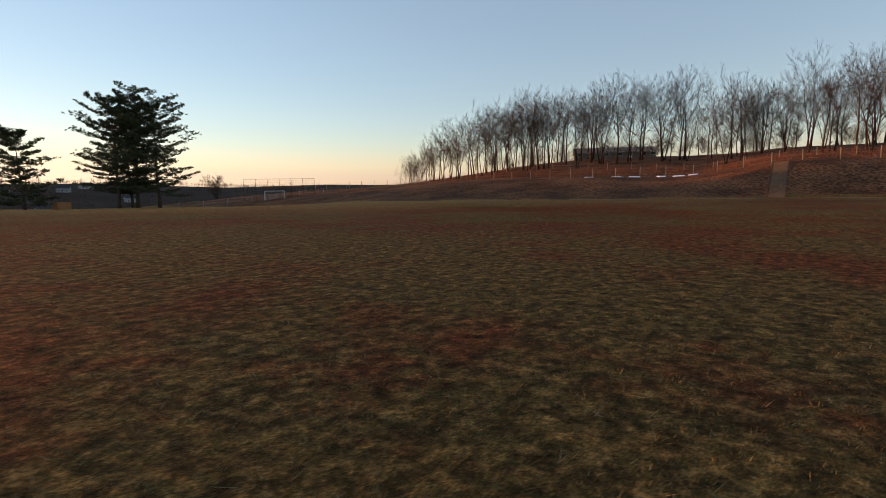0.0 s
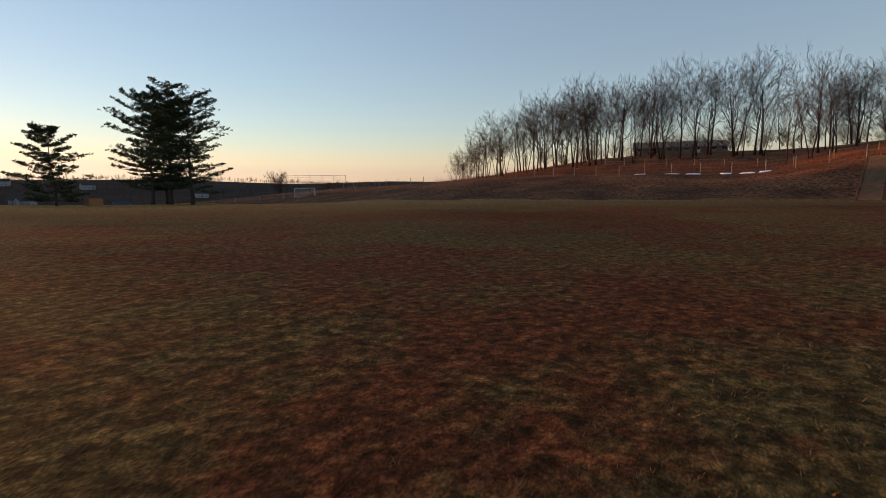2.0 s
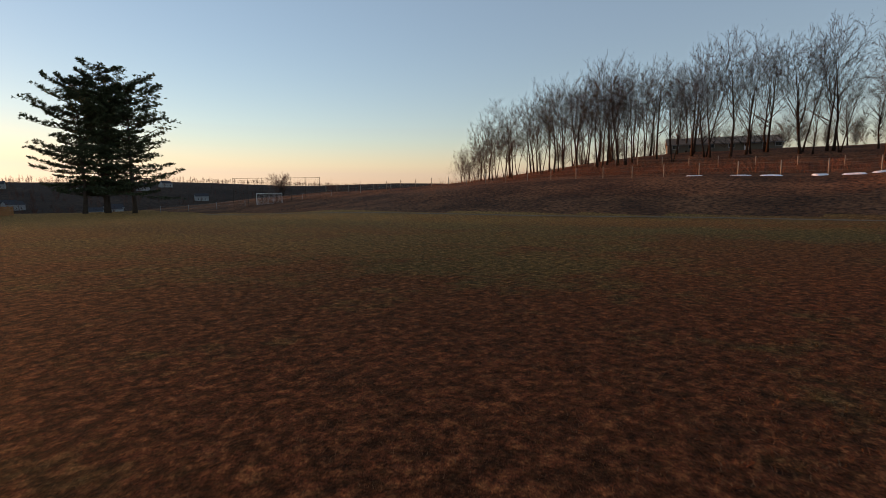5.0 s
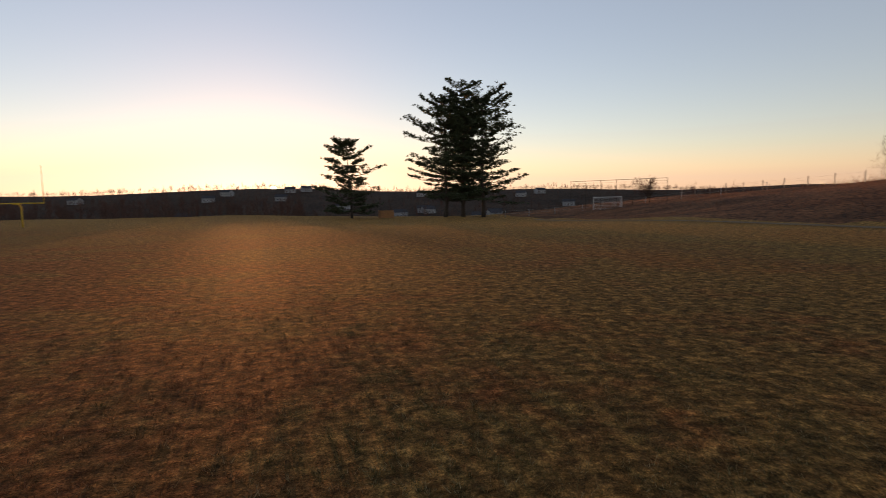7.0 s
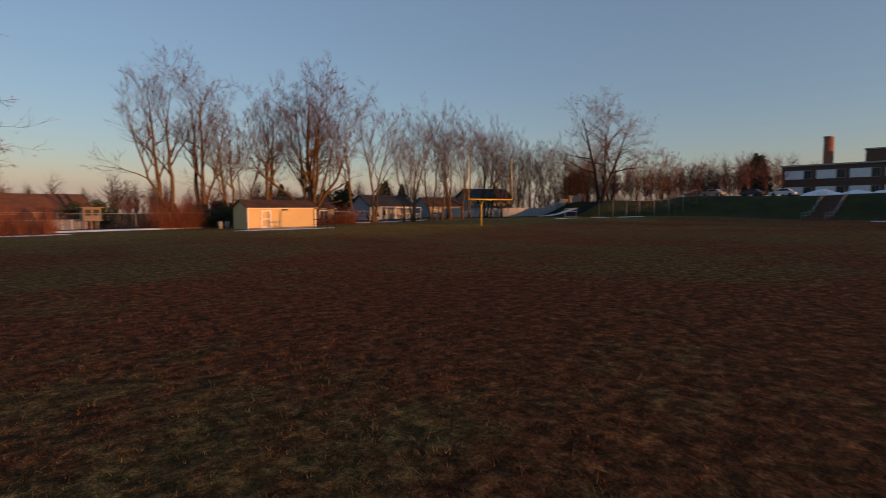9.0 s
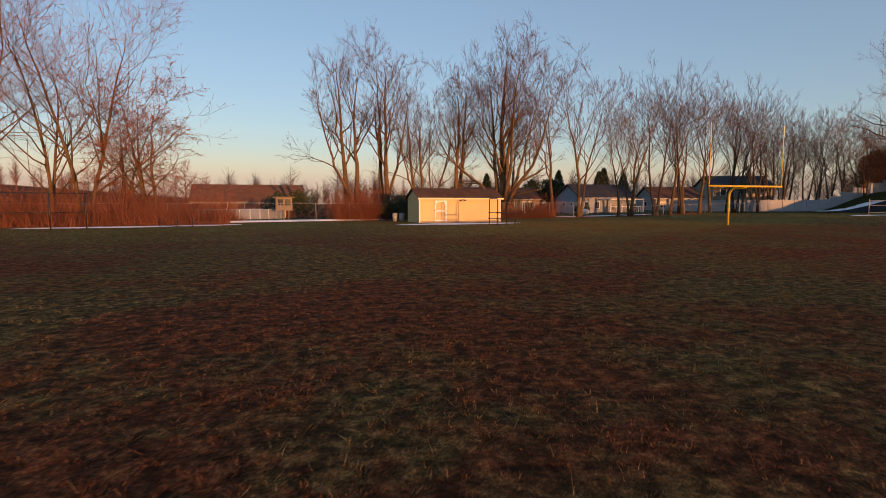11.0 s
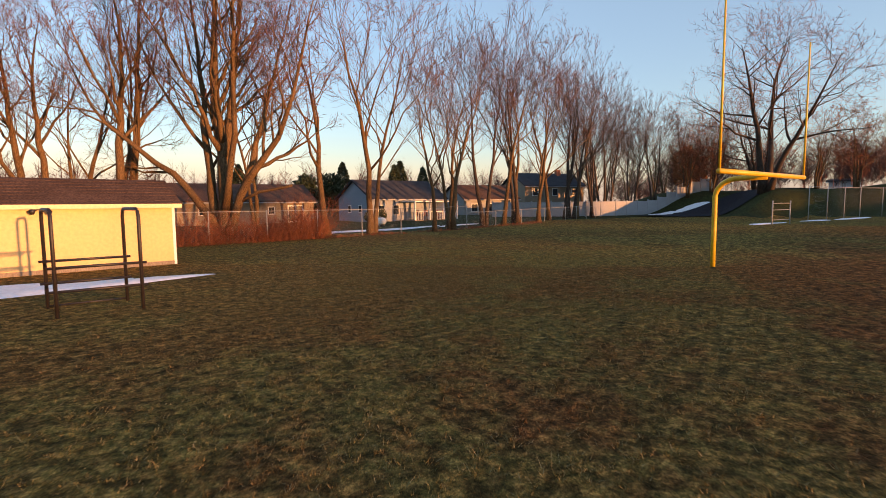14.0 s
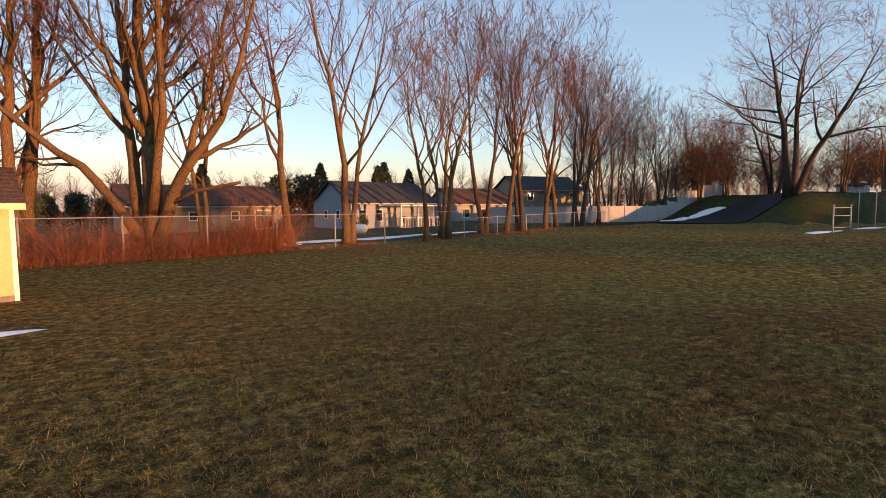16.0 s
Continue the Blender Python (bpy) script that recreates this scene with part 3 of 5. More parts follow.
def build_shed():
    s = thing("storage_shed", (-17.65, 14.1, 0.0), "long cream storage shed with brown shingle gable roof", "shed", "", 3.2)
    w, d, h, rise = 8.4, 3.6, 2.36, 0.82
    gable_walls(s, w, d, h, rise, CREAM)
    r = gable_roof(s, w, d, h, rise, SHINGLE, 0.28, 0.2, 0.07, "brown asphalt shingle roof")
    # courses of shingles as thin lapped strips
    for k in range(9):
        t0, t1 = k / 9, (k + 1) / 9
        yl, yh = -0.29 + (d / 2 + 0.29) * t0, -0.29 + (d / 2 + 0.29) * t1
        sl = rise / (d / 2)
        zl, zh = h + yl * sl + 0.082, h + yh * sl + 0.082
        mesh_ob("shingle_course", [(-w / 2 - 0.22, yl, zl + 0.02), (w / 2 + 0.22, yl, zl + 0.02), (w / 2 + 0.22, yh, zh + 0.004), (-w / 2 - 0.22, yh, zh + 0.004), (-w / 2 - 0.22, yl, zl), (w / 2 + 0.22, yl, zl)], [(0, 1, 2, 3), (4, 5, 1, 0)], SHINGLE, r)
    box_part("fascia", -w / 2 - 0.2, w / 2 + 0.2, -0.30, -0.27, h - 0.20, h - 0.05, IVORY, s, "pale painted fascia board")
    for x0 in (-w / 2 - 0.012, w / 2 - 0.09):
        box_part("corner_board", x0, x0 + 0.10, -0.014, 0.09, 0.0, h - 0.02, WHITEP, s)
    box_part("sill_board", -w / 2 + 0.09, w / 2 - 0.09, -0.03, 0.0, 0.0, 0.14, WOODPOST, s, "weathered base board")
    # grooved siding battens
    for i in range(27):
        x = -w / 2 + 0.25 + i * 0.305
        if -2.95 < x < -1.2:
            continue
        box_part("batten", x, x + 0.02, -0.004, 0.0, 0.15, h - 0.16, CREAM, s)
    dr = box_part("door", -2.62, -1.55, -0.03, 0.0, 0.12, 2.02, CREAM, s, "cream shed door with white trim", 0.006)
    for x0, x1, z0, z1 in ((-2.70, -2.56, 0.12, 2.06), (-1.61, -1.47, 0.12, 2.06), (-2.56, -1.61, 1.92, 2.06), (-2.56, -1.61, 0.12, 0.26), (-2.56, -1.61, 1.02, 1.15)):
        box_part("door_trim", x0, x1, -0.045, -0.03, z0, z1, WHITEP, dr, "white painted trim board", 0.003)
    for x, sx in ((-2.56, 1), (-1.61, -1)):
        mesh_ob("corner_brace", [(x, -0.044, 1.92), (x + sx * 0.2, -0.044, 1.92), (x, -0.044, 1.72), (x, -0.03, 1.92), (x + sx * 0.2, -0.03, 1.92), (x, -0.03, 1.72)], [(0, 1, 2), (1, 4, 5, 2), (0, 2, 5, 3), (0, 3, 4, 1), (3, 5, 4)], WHITEP, dr)
    tube_part("door_handle", [([(-1.54, -0.045, 1.0), (-1.54, -0.09, 1.0), (-1.54, -0.09, 1.14), (-1.54, -0.045, 1.14)], 0.012)], BLACKSTEEL, dr, "", 6)
    for z in (0.4, 1.1, 1.75):
        box_part("hinge", -2.69, -2.60, -0.056, -0.045, z, z + 0.05, BLACKSTEEL, dr)
    fl = tube_part("floodlight", [([(0.1, -0.0, 2.16), (0.1, -0.12, 2.16)], 0.05)], BLACKSTEEL, s, "dark twin-head floodlight", 8)
    for sx in (-0.16, 0.16):
        tube_part("lamp_head", [([(0.1 + sx * 0.4, -0.10, 2.16), (0.1 + sx, -0.20, 2.13), (0.1 + sx * 1.5, -0.30, 2.05)], [0.03, 0.055, 0.085])], BLACKSTEEL, fl, "", 9)
    box_part("skid", -w / 2, w / 2, 0.3, 0.45, -0.05, 0.02, WOODPOST, s)
    return s


build_shed()


def build_sled():
    s = thing("training_frame", (-17.05, 5.95, 0), "black steel tube training frame of two hoops on the grass", "sports frame", "", 3)
    for x, y0, y1 in ((-0.75, -0.7, 0.75), (0.75, -0.85, 0.6)):
        top = 2.18
        pts = [(x, y0, -0.05), (x, y0, top - 0.16), (x, y0 + 0.05, top - 0.05), (x, y0 + 0.16, top), (x, y1 - 0.16, top), (x, y1 - 0.05, top - 0.05), (x, y1, top - 0.16), (x, y1, -0.05)]
        tube_part("hoop", [(pts, 0.038)], BLACKSTEEL, s, "", 8)
    for y, z in ((-0.73, 0.54), (-0.73, 1.02), (0.70, 0.56), (0.70, 1.05)):
        tube_part("rail", [([(-0.86, y + 0.04, z), (0.86, y - 0.13, z + 0.01)], 0.03)], BLACKSTEEL, s, "", 7)
    tube_part("ground_rail", [([(-0.75, 0.74, 0.06), (0.75, 0.6, 0.07)], 0.022)], BLACKSTEEL, s, "", 6)
    return s


build_sled()


def snow_patch(name, pts_c, seed, label, lift=0.03):
    for k, e in enumerate(pts_c):
        one_snow_patch(name, [e], seed * 7 + k, label, lift)


def one_snow_patch(name, pts_c, seed, label, lift):
    """A thin, lumpy patch of old snow: ellipses (x, y, rx, ry, turn) joined by a ragged outline."""
    rng = np.random.default_rng(seed)
    v, f = [], []
    for (x, y, rx, ry, turn) in pts_c:
        c, sn = math.cos(radians(turn)), math.sin(radians(turn))
        base = len(v)
        rings, seg = 4, 26
        wob = 1 + 0.22 * np.sin(np.arange(seg) * 2 * math.pi / seg * 3 + rng.uniform(0, 6)) + rng.normal(0, 0.09, seg)
        v.append((x, y, gz(x, y) + lift + 0.03))
        for r in range(1, rings + 1):
            for k in range(seg):
                a = 2 * math.pi * k / seg
                px, py = rx * wob[k] * r / rings * math.cos(a), ry * wob[k] * r / rings * math.sin(a)
                wx, wy = x + px * c - py * sn, y + px * sn + py * c
                edge = lift + 0.03 * (1 - (r / rings) ** 2) + rng.normal(0, 0.006) if r < rings else -0.06
                v.append((wx, wy, gz(wx, wy) + edge))
        for k in range(seg):
            f.append((base, base + 1 + k, base + 1 + (k + 1) % seg))
            for r in range(rings - 1):
                a, b = base + 1 + r * seg + k, base + 1 + r * seg + (k + 1) % seg
                f.append((a, a + seg, b + seg, b))
    return tagged(mesh_ob(name, v, f, SNOW, None, "", True), label, "snow", "snow patches")


snow_patch("snow_patch", [(-20.2, 10.2, 4.2, 1.5, 4), (-16.2, 10.0, 2.6, 0.9, 6)], 3, "melting patch of old snow on the grass before the shed")
snow_patch("snow_patch", [(-46.5, 12.8, 5.5, 0.8, 4), (-40.2, 14.0, 3.2, 0.8, 12)], 4, "long narrow strip of old snow along the brush")
snow_patch("snow_patch", [(-36.5, 21.8, 5.0, 0.9, 6), (-29.0, 23.0, 4.0, 0.7, 0), (-24.5, 23.2, 2.5, 0.5, 0), (-32.5, 22.7, 7.0, 1.0, 3), (-40.5, 21.5, 4.0, 0.9, 8)], 5, "strip of old snow below the fence", 0.12)
snow_patch("snow_patch", [(-1.2, 27.8, 2.6, 0.8, 8), (2.6, 29.6, 3.8, 0.9, 6), (8.4, 29.4, 4.2, 0.7, 2), (14.0, 28.6, 2.6, 0.5, -6)], 6, "old snow lying behind the chain-link fence")
snow_patch("snow_patch", [(27.0, 7.2, 2.6, 0.5, -8), (36.0, 6.2, 3.0, 0.5, -8), (45.5, 5.2, 4.0, 0.45, -8)], 7, "thin snow along the foot of the tall fence")
for i, (y, rx) in enumerate(((-54.8, 1.2), (-48.8, 1.4), (-45.2, 1.3), (-39.9, 0.9), (-36.4, 1.2), (-34.0, 0.9))):
    x = -110.8 - 0.2 * i
    snow_patch("snow_patch", [(x, y, 0.6, rx, 0)], 10 + i, "small snow patch high on the leaf-covered bank", 0.14)
snow_patch("snow_patch", [(43.0, -34.0, 1.6, 0.6, 90), (41.0, -30.0, 1.0, 0.5, 80), (44.5, -37.5, 1.0, 0.6, 60)], 17, "snow scraps beside the bleachers")
snow_patch("snow_patch", [(36.0, -55.5, 0.35, 9.5, 0)], 18, "snow strip along the front of the bleachers")


# ---- chain-link fences ----
def link_panel(length, height, pitch=0.16):
    v, f = [], []
    w = 0.0014
    n = int((length + height) / pitch)
    for sgn in (1, -1):
        for i in range(n):
            c = i * pitch - (height if sgn > 0 else 0)
            x0, x1 = max(0, c), min(length, c + height)
            if x1 - x0 < 0.02:
                continue
            za, zb = (x0 - c, x1 - c) if sgn > 0 else (height - (x0 - c), height - (x1 - c))
            b = len(v)
            y = 0.006 * sgn
            v.extend(((x0, y, za - w), (x1, y, zb - w), (x1, y, zb + w), (x0, y, za + w)))
            f.append((b, b + 1, b + 2, b + 3))
    me = bpy.data.meshes.new("mesh_panel")
    me.from_pydata(v, [], f)
    me.materials.append(GALV)
    return me


def link_fence(points, height, label, spacing=3.4, rail=True, post_r=0.035, mesh=True):
    p0 = points[0]
    fe = thing("chain_link_fence", (p0[0], p0[1], gz(*p0)), label, "fence", "fences")
    o = Vector((p0[0], p0[1], gz(*p0)))
    panel = {}
    for (xa, ya), (xb, yb) in zip(points, points[1:]):
        L = math.hypot(xb - xa, yb - ya)
        n = max(1, round(L / spacing))
        for i in range(n + 1):
            if i == n and (xb, yb) != points[-1]:
                continue
            x, y = xa + (xb - xa) * i / n, ya + (yb - ya) * i / n
            z = gz(x, y)
            P = Vector((x, y, z)) - o
            tube_part("post", [([P + Vector((0, 0, -0.3)), P + Vector((0, 0, height + 0.06))], post_r)], GALV, fe, "", 7)
            if i < n:
                x2, y2 = xa + (xb - xa) * (i + 1) / n, ya + (yb - ya) * (i + 1) / n
                Q = Vector((x2, y2, gz(x2, y2))) - o
                if rail:
                    tube_part("top_rail", [([P + Vector((0, 0, height)), Q + Vector((0, 0, height))], post_r * 0.6)], GALV, fe, "", 6)
                if mesh:
                    key = round(L / n, 2)
                    if key not in panel:
                        panel[key] = link_panel(L / n, height - 0.06)
                    m = new("mesh_panel", panel[key])
                    m.parent = fe
                    sl = math.atan2(Q.z - P.z, L / n)
                    m.matrix_basis = Matrix.Translation(P + Vector((0, 0, 0.04))) @ Matrix.Rotation(math.atan2(yb - ya, xb - xa), 4, "Z") @ Matrix.Rotation(-sl, 4, "Y")
    return fe


link_fence([(-62, 23.4), (-13.0, 23.6), (11.0, 24.3)], 1.85, "grey chain-link fence along the field's end, brush growing through it")
link_fence([(36.6, 7.0), (48, 5.6), (62, 1.0)], 3.0, "tall grey chain-link fence at the foot of the slope", 4.2)
link_fence([(11.0, 24.3), (26.0, 25.5), (36.0, 28.5)], 1.3, "low chain-link fence under the tree row", 3.6)


def build_hurdle():
    h = thing("pipe_gate", (25.7, 6.4, gz(25.7, 6.4)), "grey steel pipe gate frame standing on the grass", "gate", "", -10)
    for x in (0, 2.5):
        tube_part("post", [([(x, 0, -0.2), (x, 0, 1.8)], 0.045)], GALV, h)
    for z in (0.35, 1.1, 1.6):
        tube_part("rail", [([(0, 0, z), (2.5, 0, z)], 0.026)], GALV, h, "", 6)


build_hurdle()

# black stakes and a low dark rail by the western brush
for x, y in ((-42.9, 11.4), (-41.6, 10.9), (-40.5, 10.4)):
    st = thing("stake", (x, y, 0), "short black steel stake in the grass", "stake", "stakes")
    tube_part("rod", [([(0, 0, -0.1), (0.02, 0, 0.75)], 0.035)], BLACKSTEEL, st, "", 6)
    tube_part("crosspiece", [([(-0.12, 0, 0.35), (0.14, 0, 0.37)], 0.025)], BLACKSTEEL, st, "", 6)


def build_dark_rail():
    r = thing("batting_frame", (-49.6, 10.4, 0), "dark steel pipe frame beside the brush", "sports frame", "", 15)
    for x in (0, 2.1):
        tube_part("post", [([(x, 0, -0.1), (x, 0, 2.6)], 0.05)], BLACKSTEEL, r)
    tube_part("bar", [([(-3, 0, 2.55), (2.3, 0, 2.55)], 0.04)], BLACKSTEEL, r, "", 6)
    tube_part("bar", [([(-3, 0, 1.2), (2.3, 0, 1.2)], 0.03)], BLACKSTEEL, r, "", 6)


build_dark_rail()


# ---- brush ----
def brush(x0, x1, y0, y1, height, count, seed, label, mat, lean=0.35, twigs=2, thin=1.0):
    rng = np.random.default_rng(seed)
    v, f = [], []
    for _ in range(count):
        x, y = rng.uniform(x0, x1), rng.uniform(y0, y1)
        h = height * rng.uniform(0.45, 1.1) * (0.75 + 0.35 * math.sin(x * 1.1 + seed) * math.sin(x * 0.37))
        p = np.array((x, y, gz(x, y) - 0.05))
        d = np.array((rng.normal(0, lean), rng.normal(0, lean), 1.0))
        w = rng.uniform(0.007, 0.018) * thin
        a = rng.uniform(0, math.pi)
        sv = np.array((math.cos(a), math.sin(a), 0)) * w
        prev = None
        for k in range(4):
            b = len(v)
            ww = sv * (1 - 0.22 * k)
            v.extend((p - ww, p + ww))
            if prev is not None:
                f.append((prev, prev + 1, b + 1, b))
            prev = b
            if k > 0:
                for _s in range(twigs):
                    sd = d * 0.5 + rng.normal(0, 0.6, 3)
                    q = p + sd / np.linalg.norm(sd) * h * rng.uniform(0.12, 0.32)
                    c = len(v)
                    v.extend((p - ww * 0.5, p + ww * 0.5, q))
                    f.append((c, c + 1, c + 2))
            d = d + rng.normal(0, 0.34, 3) + np.array((0, 0, -0.16 * k))
            p = p + d / np.linalg.norm(d) * h / 3
    return tagged(mesh_ob("brush", v, f, mat), label, "brush", "", "stuff")


BRUSHMAT = REDTWIG
brush(-15.5, -5.0, 22.7, 25.8, 2.9, 1500, 1, "tangle of bare reddish brush along the fence", BRUSHMAT, 0.95, 7, 0.9)
brush(-6.5, -2.4, 23.2, 26.0, 3.1, 1700, 14, "domed thicket of fine reddish stems beside the maple", BRUSHMAT, 0.8, 5, 1.0)
brush(-62, -38.5, 13.5, 24.0, 4.4, 6500, 2, "dense bare reddish thicket beside the field", BRUSHMAT, 0.35, 2, 1.3)
brush(-66, -21, 39.0, 45.0, 4.2, 5000, 6, "tall reddish hedge beyond the yards", BRUSHMAT)
brush(-29, -14, 27.0, 32.0, 2.4, 3000, 16, "reddish brush behind the shed", BRUSHMAT)
brush(-44, -37.5, 21.0, 26.0, 1.2, 1300, 4, "low reddish brush at the field's edge", BRUSHMAT)
brush(-28.5, -22.2, 22.0, 27.0, 5.6, 3600, 3, "reddish brush beside the shed", BRUSHMAT, 0.3, 3, 0.8)
brush(-13, 20, 23.2, 25.2, 0.34, 3600, 5, "dry weeds and leaves along the fence foot", BRUSHMAT)

# ---- bare trees at the north end ----
G = "bare trees"


def maple_stem(pts, r):
    """Points (across, up, deep) of a stem, turned to face the field."""
    return [(0.746 * a + 0.667 * w, -0.667 * a + 0.746 * w, z) for a, z, w in pts], r


MAPLE = [
    maple_stem([(0.05, -0.3, 0), (0.1, 2.8, 0), (0.0, 6.0, 0), (-0.3, 9.0, 0.1), (-0.4, 12.5, 0.3), (0.0, 16.0, 0.2), (0.3, 19.0, 0.3)], 0.50),
    maple_stem([(0.15, 5.2, 0), (0.55, 9.0, 0.4), (0.9, 13.0, 0.9), (1.4, 18.0, 1.2)], 0.26),
    maple_stem([(-0.5, -0.3, 0.2), (-0.75, 2.2, 0.3), (-1.2, 5.5, 0.5), (-1.5, 9.0, 0.8), (-1.7, 13.0, 1.0), (-2.5, 17.8, 1.0)], 0.36),
    maple_stem([(0.35, 0.4, -0.3), (1.2, 2.9, -0.5), (2.4, 4.6, -0.7), (3.9, 6.2, -1.0), (5.0, 8.5, -1.2), (5.6, 11.5, -1.2), (6.3, 14.5, -1.0)], 0.30),
    maple_stem([(0.4, 1.6, 0.3), (1.4, 5.0, 1.0), (2.1, 8.0, 1.6), (3.0, 12.0, 2.2), (4.2, 16.4, 2.4)], 0.24),
    maple_stem([(0.2, 2.0, -0.3), (1.2, 6.5, -1.0), (1.6, 11.0, -1.6), (2.0, 14.5, -2.0), (2.6, 17.6, -2.2)], 0.22),
    maple_stem([(-0.4, 0.8, -0.2), (-1.5, 2.6, -0.4), (-2.8, 4.3, -0.6), (-4.6, 5.4, -0.8), (-6.6, 7.2, -1.0), (-8.0, 9.2, -1.0), (-8.9, 12.0, -0.8)], 0.27),
    maple_stem([(-0.1, 1.2, 0.4), (-0.9, 5.0, 2.0), (-2.4, 9.5, 3.2), (-4.2, 15.2, 3.8)], 0.25),
    maple_stem([(-0.05, 5.6, -0.2), (-1.0, 9.0, -1.4), (-2.4, 12.0, -2.2), (-4.2, 15.5, -2.6)], 0.15),
]
big = make_tree("huge many-stemmed bare maple lit orange, behind the fence", BARK, TWIG, G, (-7.9, 26.0, 0), seed=5, height=23.5, radius=0.52, fork=0.3, limbs=11, l2=7, l3=6, l4=5, spread=0.72, up=0.48, lines=MAPLE)


def shed_stem(pts, r):
    """Points (across, up, deep) of a stem of the trees beside the shed."""
    return [(0.818 * a + 0.575 * w, -0.575 * a + 0.818 * w, z) for a, z, w in pts], r


UPRIGHT = [
    shed_stem([(-0.3, -0.3, 0), (-0.6, 4.0, 0), (-1.1, 8.0, 0.2), (-1.4, 13.0, 0.4), (-1.9, 17.5, 0.5)], 0.36),
    shed_stem([(0.3, -0.3, 0.2), (0.8, 5.0, 0.4), (0.4, 9.0, 0.6), (0.2, 12.5, 0.6), (1.0, 17.0, 0.6)], 0.32),
    shed_stem([(0.0, 2.5, -0.3), (-1.4, 6.0, -1.0), (-2.5, 10.5, -1.6), (-3.2, 14.5, -2.0)], 0.2),
]
tA = make_tree("tall bare tree with several upright crooked stems", BARK, TWIG, G, (-26.2, 28.3, 0), seed=8, height=20.5, radius=0.37, fork=0.3, limbs=11, l2=6, l3=6, l4=5, spread=0.66, up=0.45, lines=UPRIGHT)
tB = make_tree("slender bare tree with ascending branches", BARK, TWIG, G, (2.43, 25.4, gz(2.43, 25.4)), seed=11, height=18, radius=0.34, stems=2, fork=0.26, limbs=9, l2=6, l3=6, l4=5, spread=0.6, up=0.5, tilts=(0.02, 0.09))
tC = make_tree("slender bare tree with ascending branches", DARKBARK, TWIG, G, (14.15, 25.4, gz(14.15, 25.4)), seed=13, height=16.5, radius=0.32, stems=2, fork=0.34, limbs=9, l2=6, l3=6, l4=4, spread=0.52, up=0.55, tilts=(0.03, 0.13), crook=1.25)
tD = make_tree("bare tree with a leaning dark trunk", DARKBARK, TWIG, G, (27.4, 26.6, gz(27.4, 26.6)), seed=17, height=18.5, radius=0.25, stems=1, fork=0.26, limbs=12, l2=6, l3=6, l4=5, spread=0.58, up=0.5, lean=0.10)
tK = make_tree("thin crooked bare tree with a narrow crown", BARK, TWIG, G, (-1.0, 25.7, gz(-1.0, 25.7)), seed=19, height=17.5, radius=0.25, stems=1, fork=0.32, limbs=11, l2=6, l3=6, l4=5, spread=0.58, up=0.5, crook=1.2)
tE = make_tree("broad bare tree with heavy spreading limbs on the slope", DARKBARK, REDTWIG, G, (50.6, 15.0, gz(50.6, 15)), seed=33, height=20.5, radius=0.62, stems=3, fork=0.34, limbs=10, l2=8, l3=6, l4=5, spread=0.95, up=0.28, tilts=(0.12, 0.34))


def crooked(pts, r0, r1, rng, v, f):
    n = len(pts) - 1
    out = [np.array(p) + (rng.normal(0, 0.06, 3) if 0 < i < n else 0) for i, p in enumerate(pts)]
    tube(out, [r0 + (r1 - r0) * i / n for i in range(n + 1)], 7, v, f)
    return out


def maple_stub():
    """The broken stub that sticks out low from the maple."""
    rng = np.random.default_rng(3)
    v, f = [], []
    pts, _ = maple_stem([(0.9, 2.3, -0.5), (2.2, 3.0, -0.6), (3.2, 3.15, -0.7), (4.2, 3.35, -0.7), (4.5, 3.4, -0.7)], 0)
    crooked(pts, 0.11, 0.07, rng, v, f)
    mesh_ob("broken_limb", v, f, BARK, big, "broken dead limb stub", True)


maple_stub()
tree_copies(tA, [(-22.3, 27.2, 0.97, 130), (-12.6, 30.0, 0.95, 250), (-17.0, 32.5, 0.8, 20)])
tree_copies(tB, [(-14.8, 33, 0.8, 100), (-3.4, 33.0, 0.85, 200), (9.3, 24.3, 0.86, 150), (21.3, 25.2, 0.85, 20)])
tree_copies(tK, [(7.1, 23.8, 0.72, 90), (15.9, 24.8, 0.9, 200), (19.3, 25.9, 0.88, 310), (24.2, 26.2, 0.9, 45), (33.0, 29.0, 0.85, 250), (11.6, 27.5, 0.8, 170)])
tree_copies(tC, [(17.9, 25.1, 0.95, 80), (30.5, 28.0, 0.98, 300), (36.8, 29.6, 0.92, 40), (41.0, 31.0, 0.9, 110), (45.0, 32.2, 0.86, 230), (49.0, 31.4, 0.84, 310), (53.0, 30.4, 0.78, 150)])
tree_copies(tD, [(38.5, 32.0, 0.8, 130), (44, 35, 0.75, 250), (50, 38, 0.75, 70), (56, 35, 0.75, 10), (62, 30, 0.75, 90)])
tree_copies(tE, [(62, 20, 0.7, 300)])
tree_copies(tB, [(56, 40, 0.8, 15), (60, 45, 0.82, 75), (66, 42, 0.78, 140), (64, 36, 0.8, 210), (71, 38, 0.72, 260), (76, 34, 0.72, 330), (69, 31, 0.74, 50)])

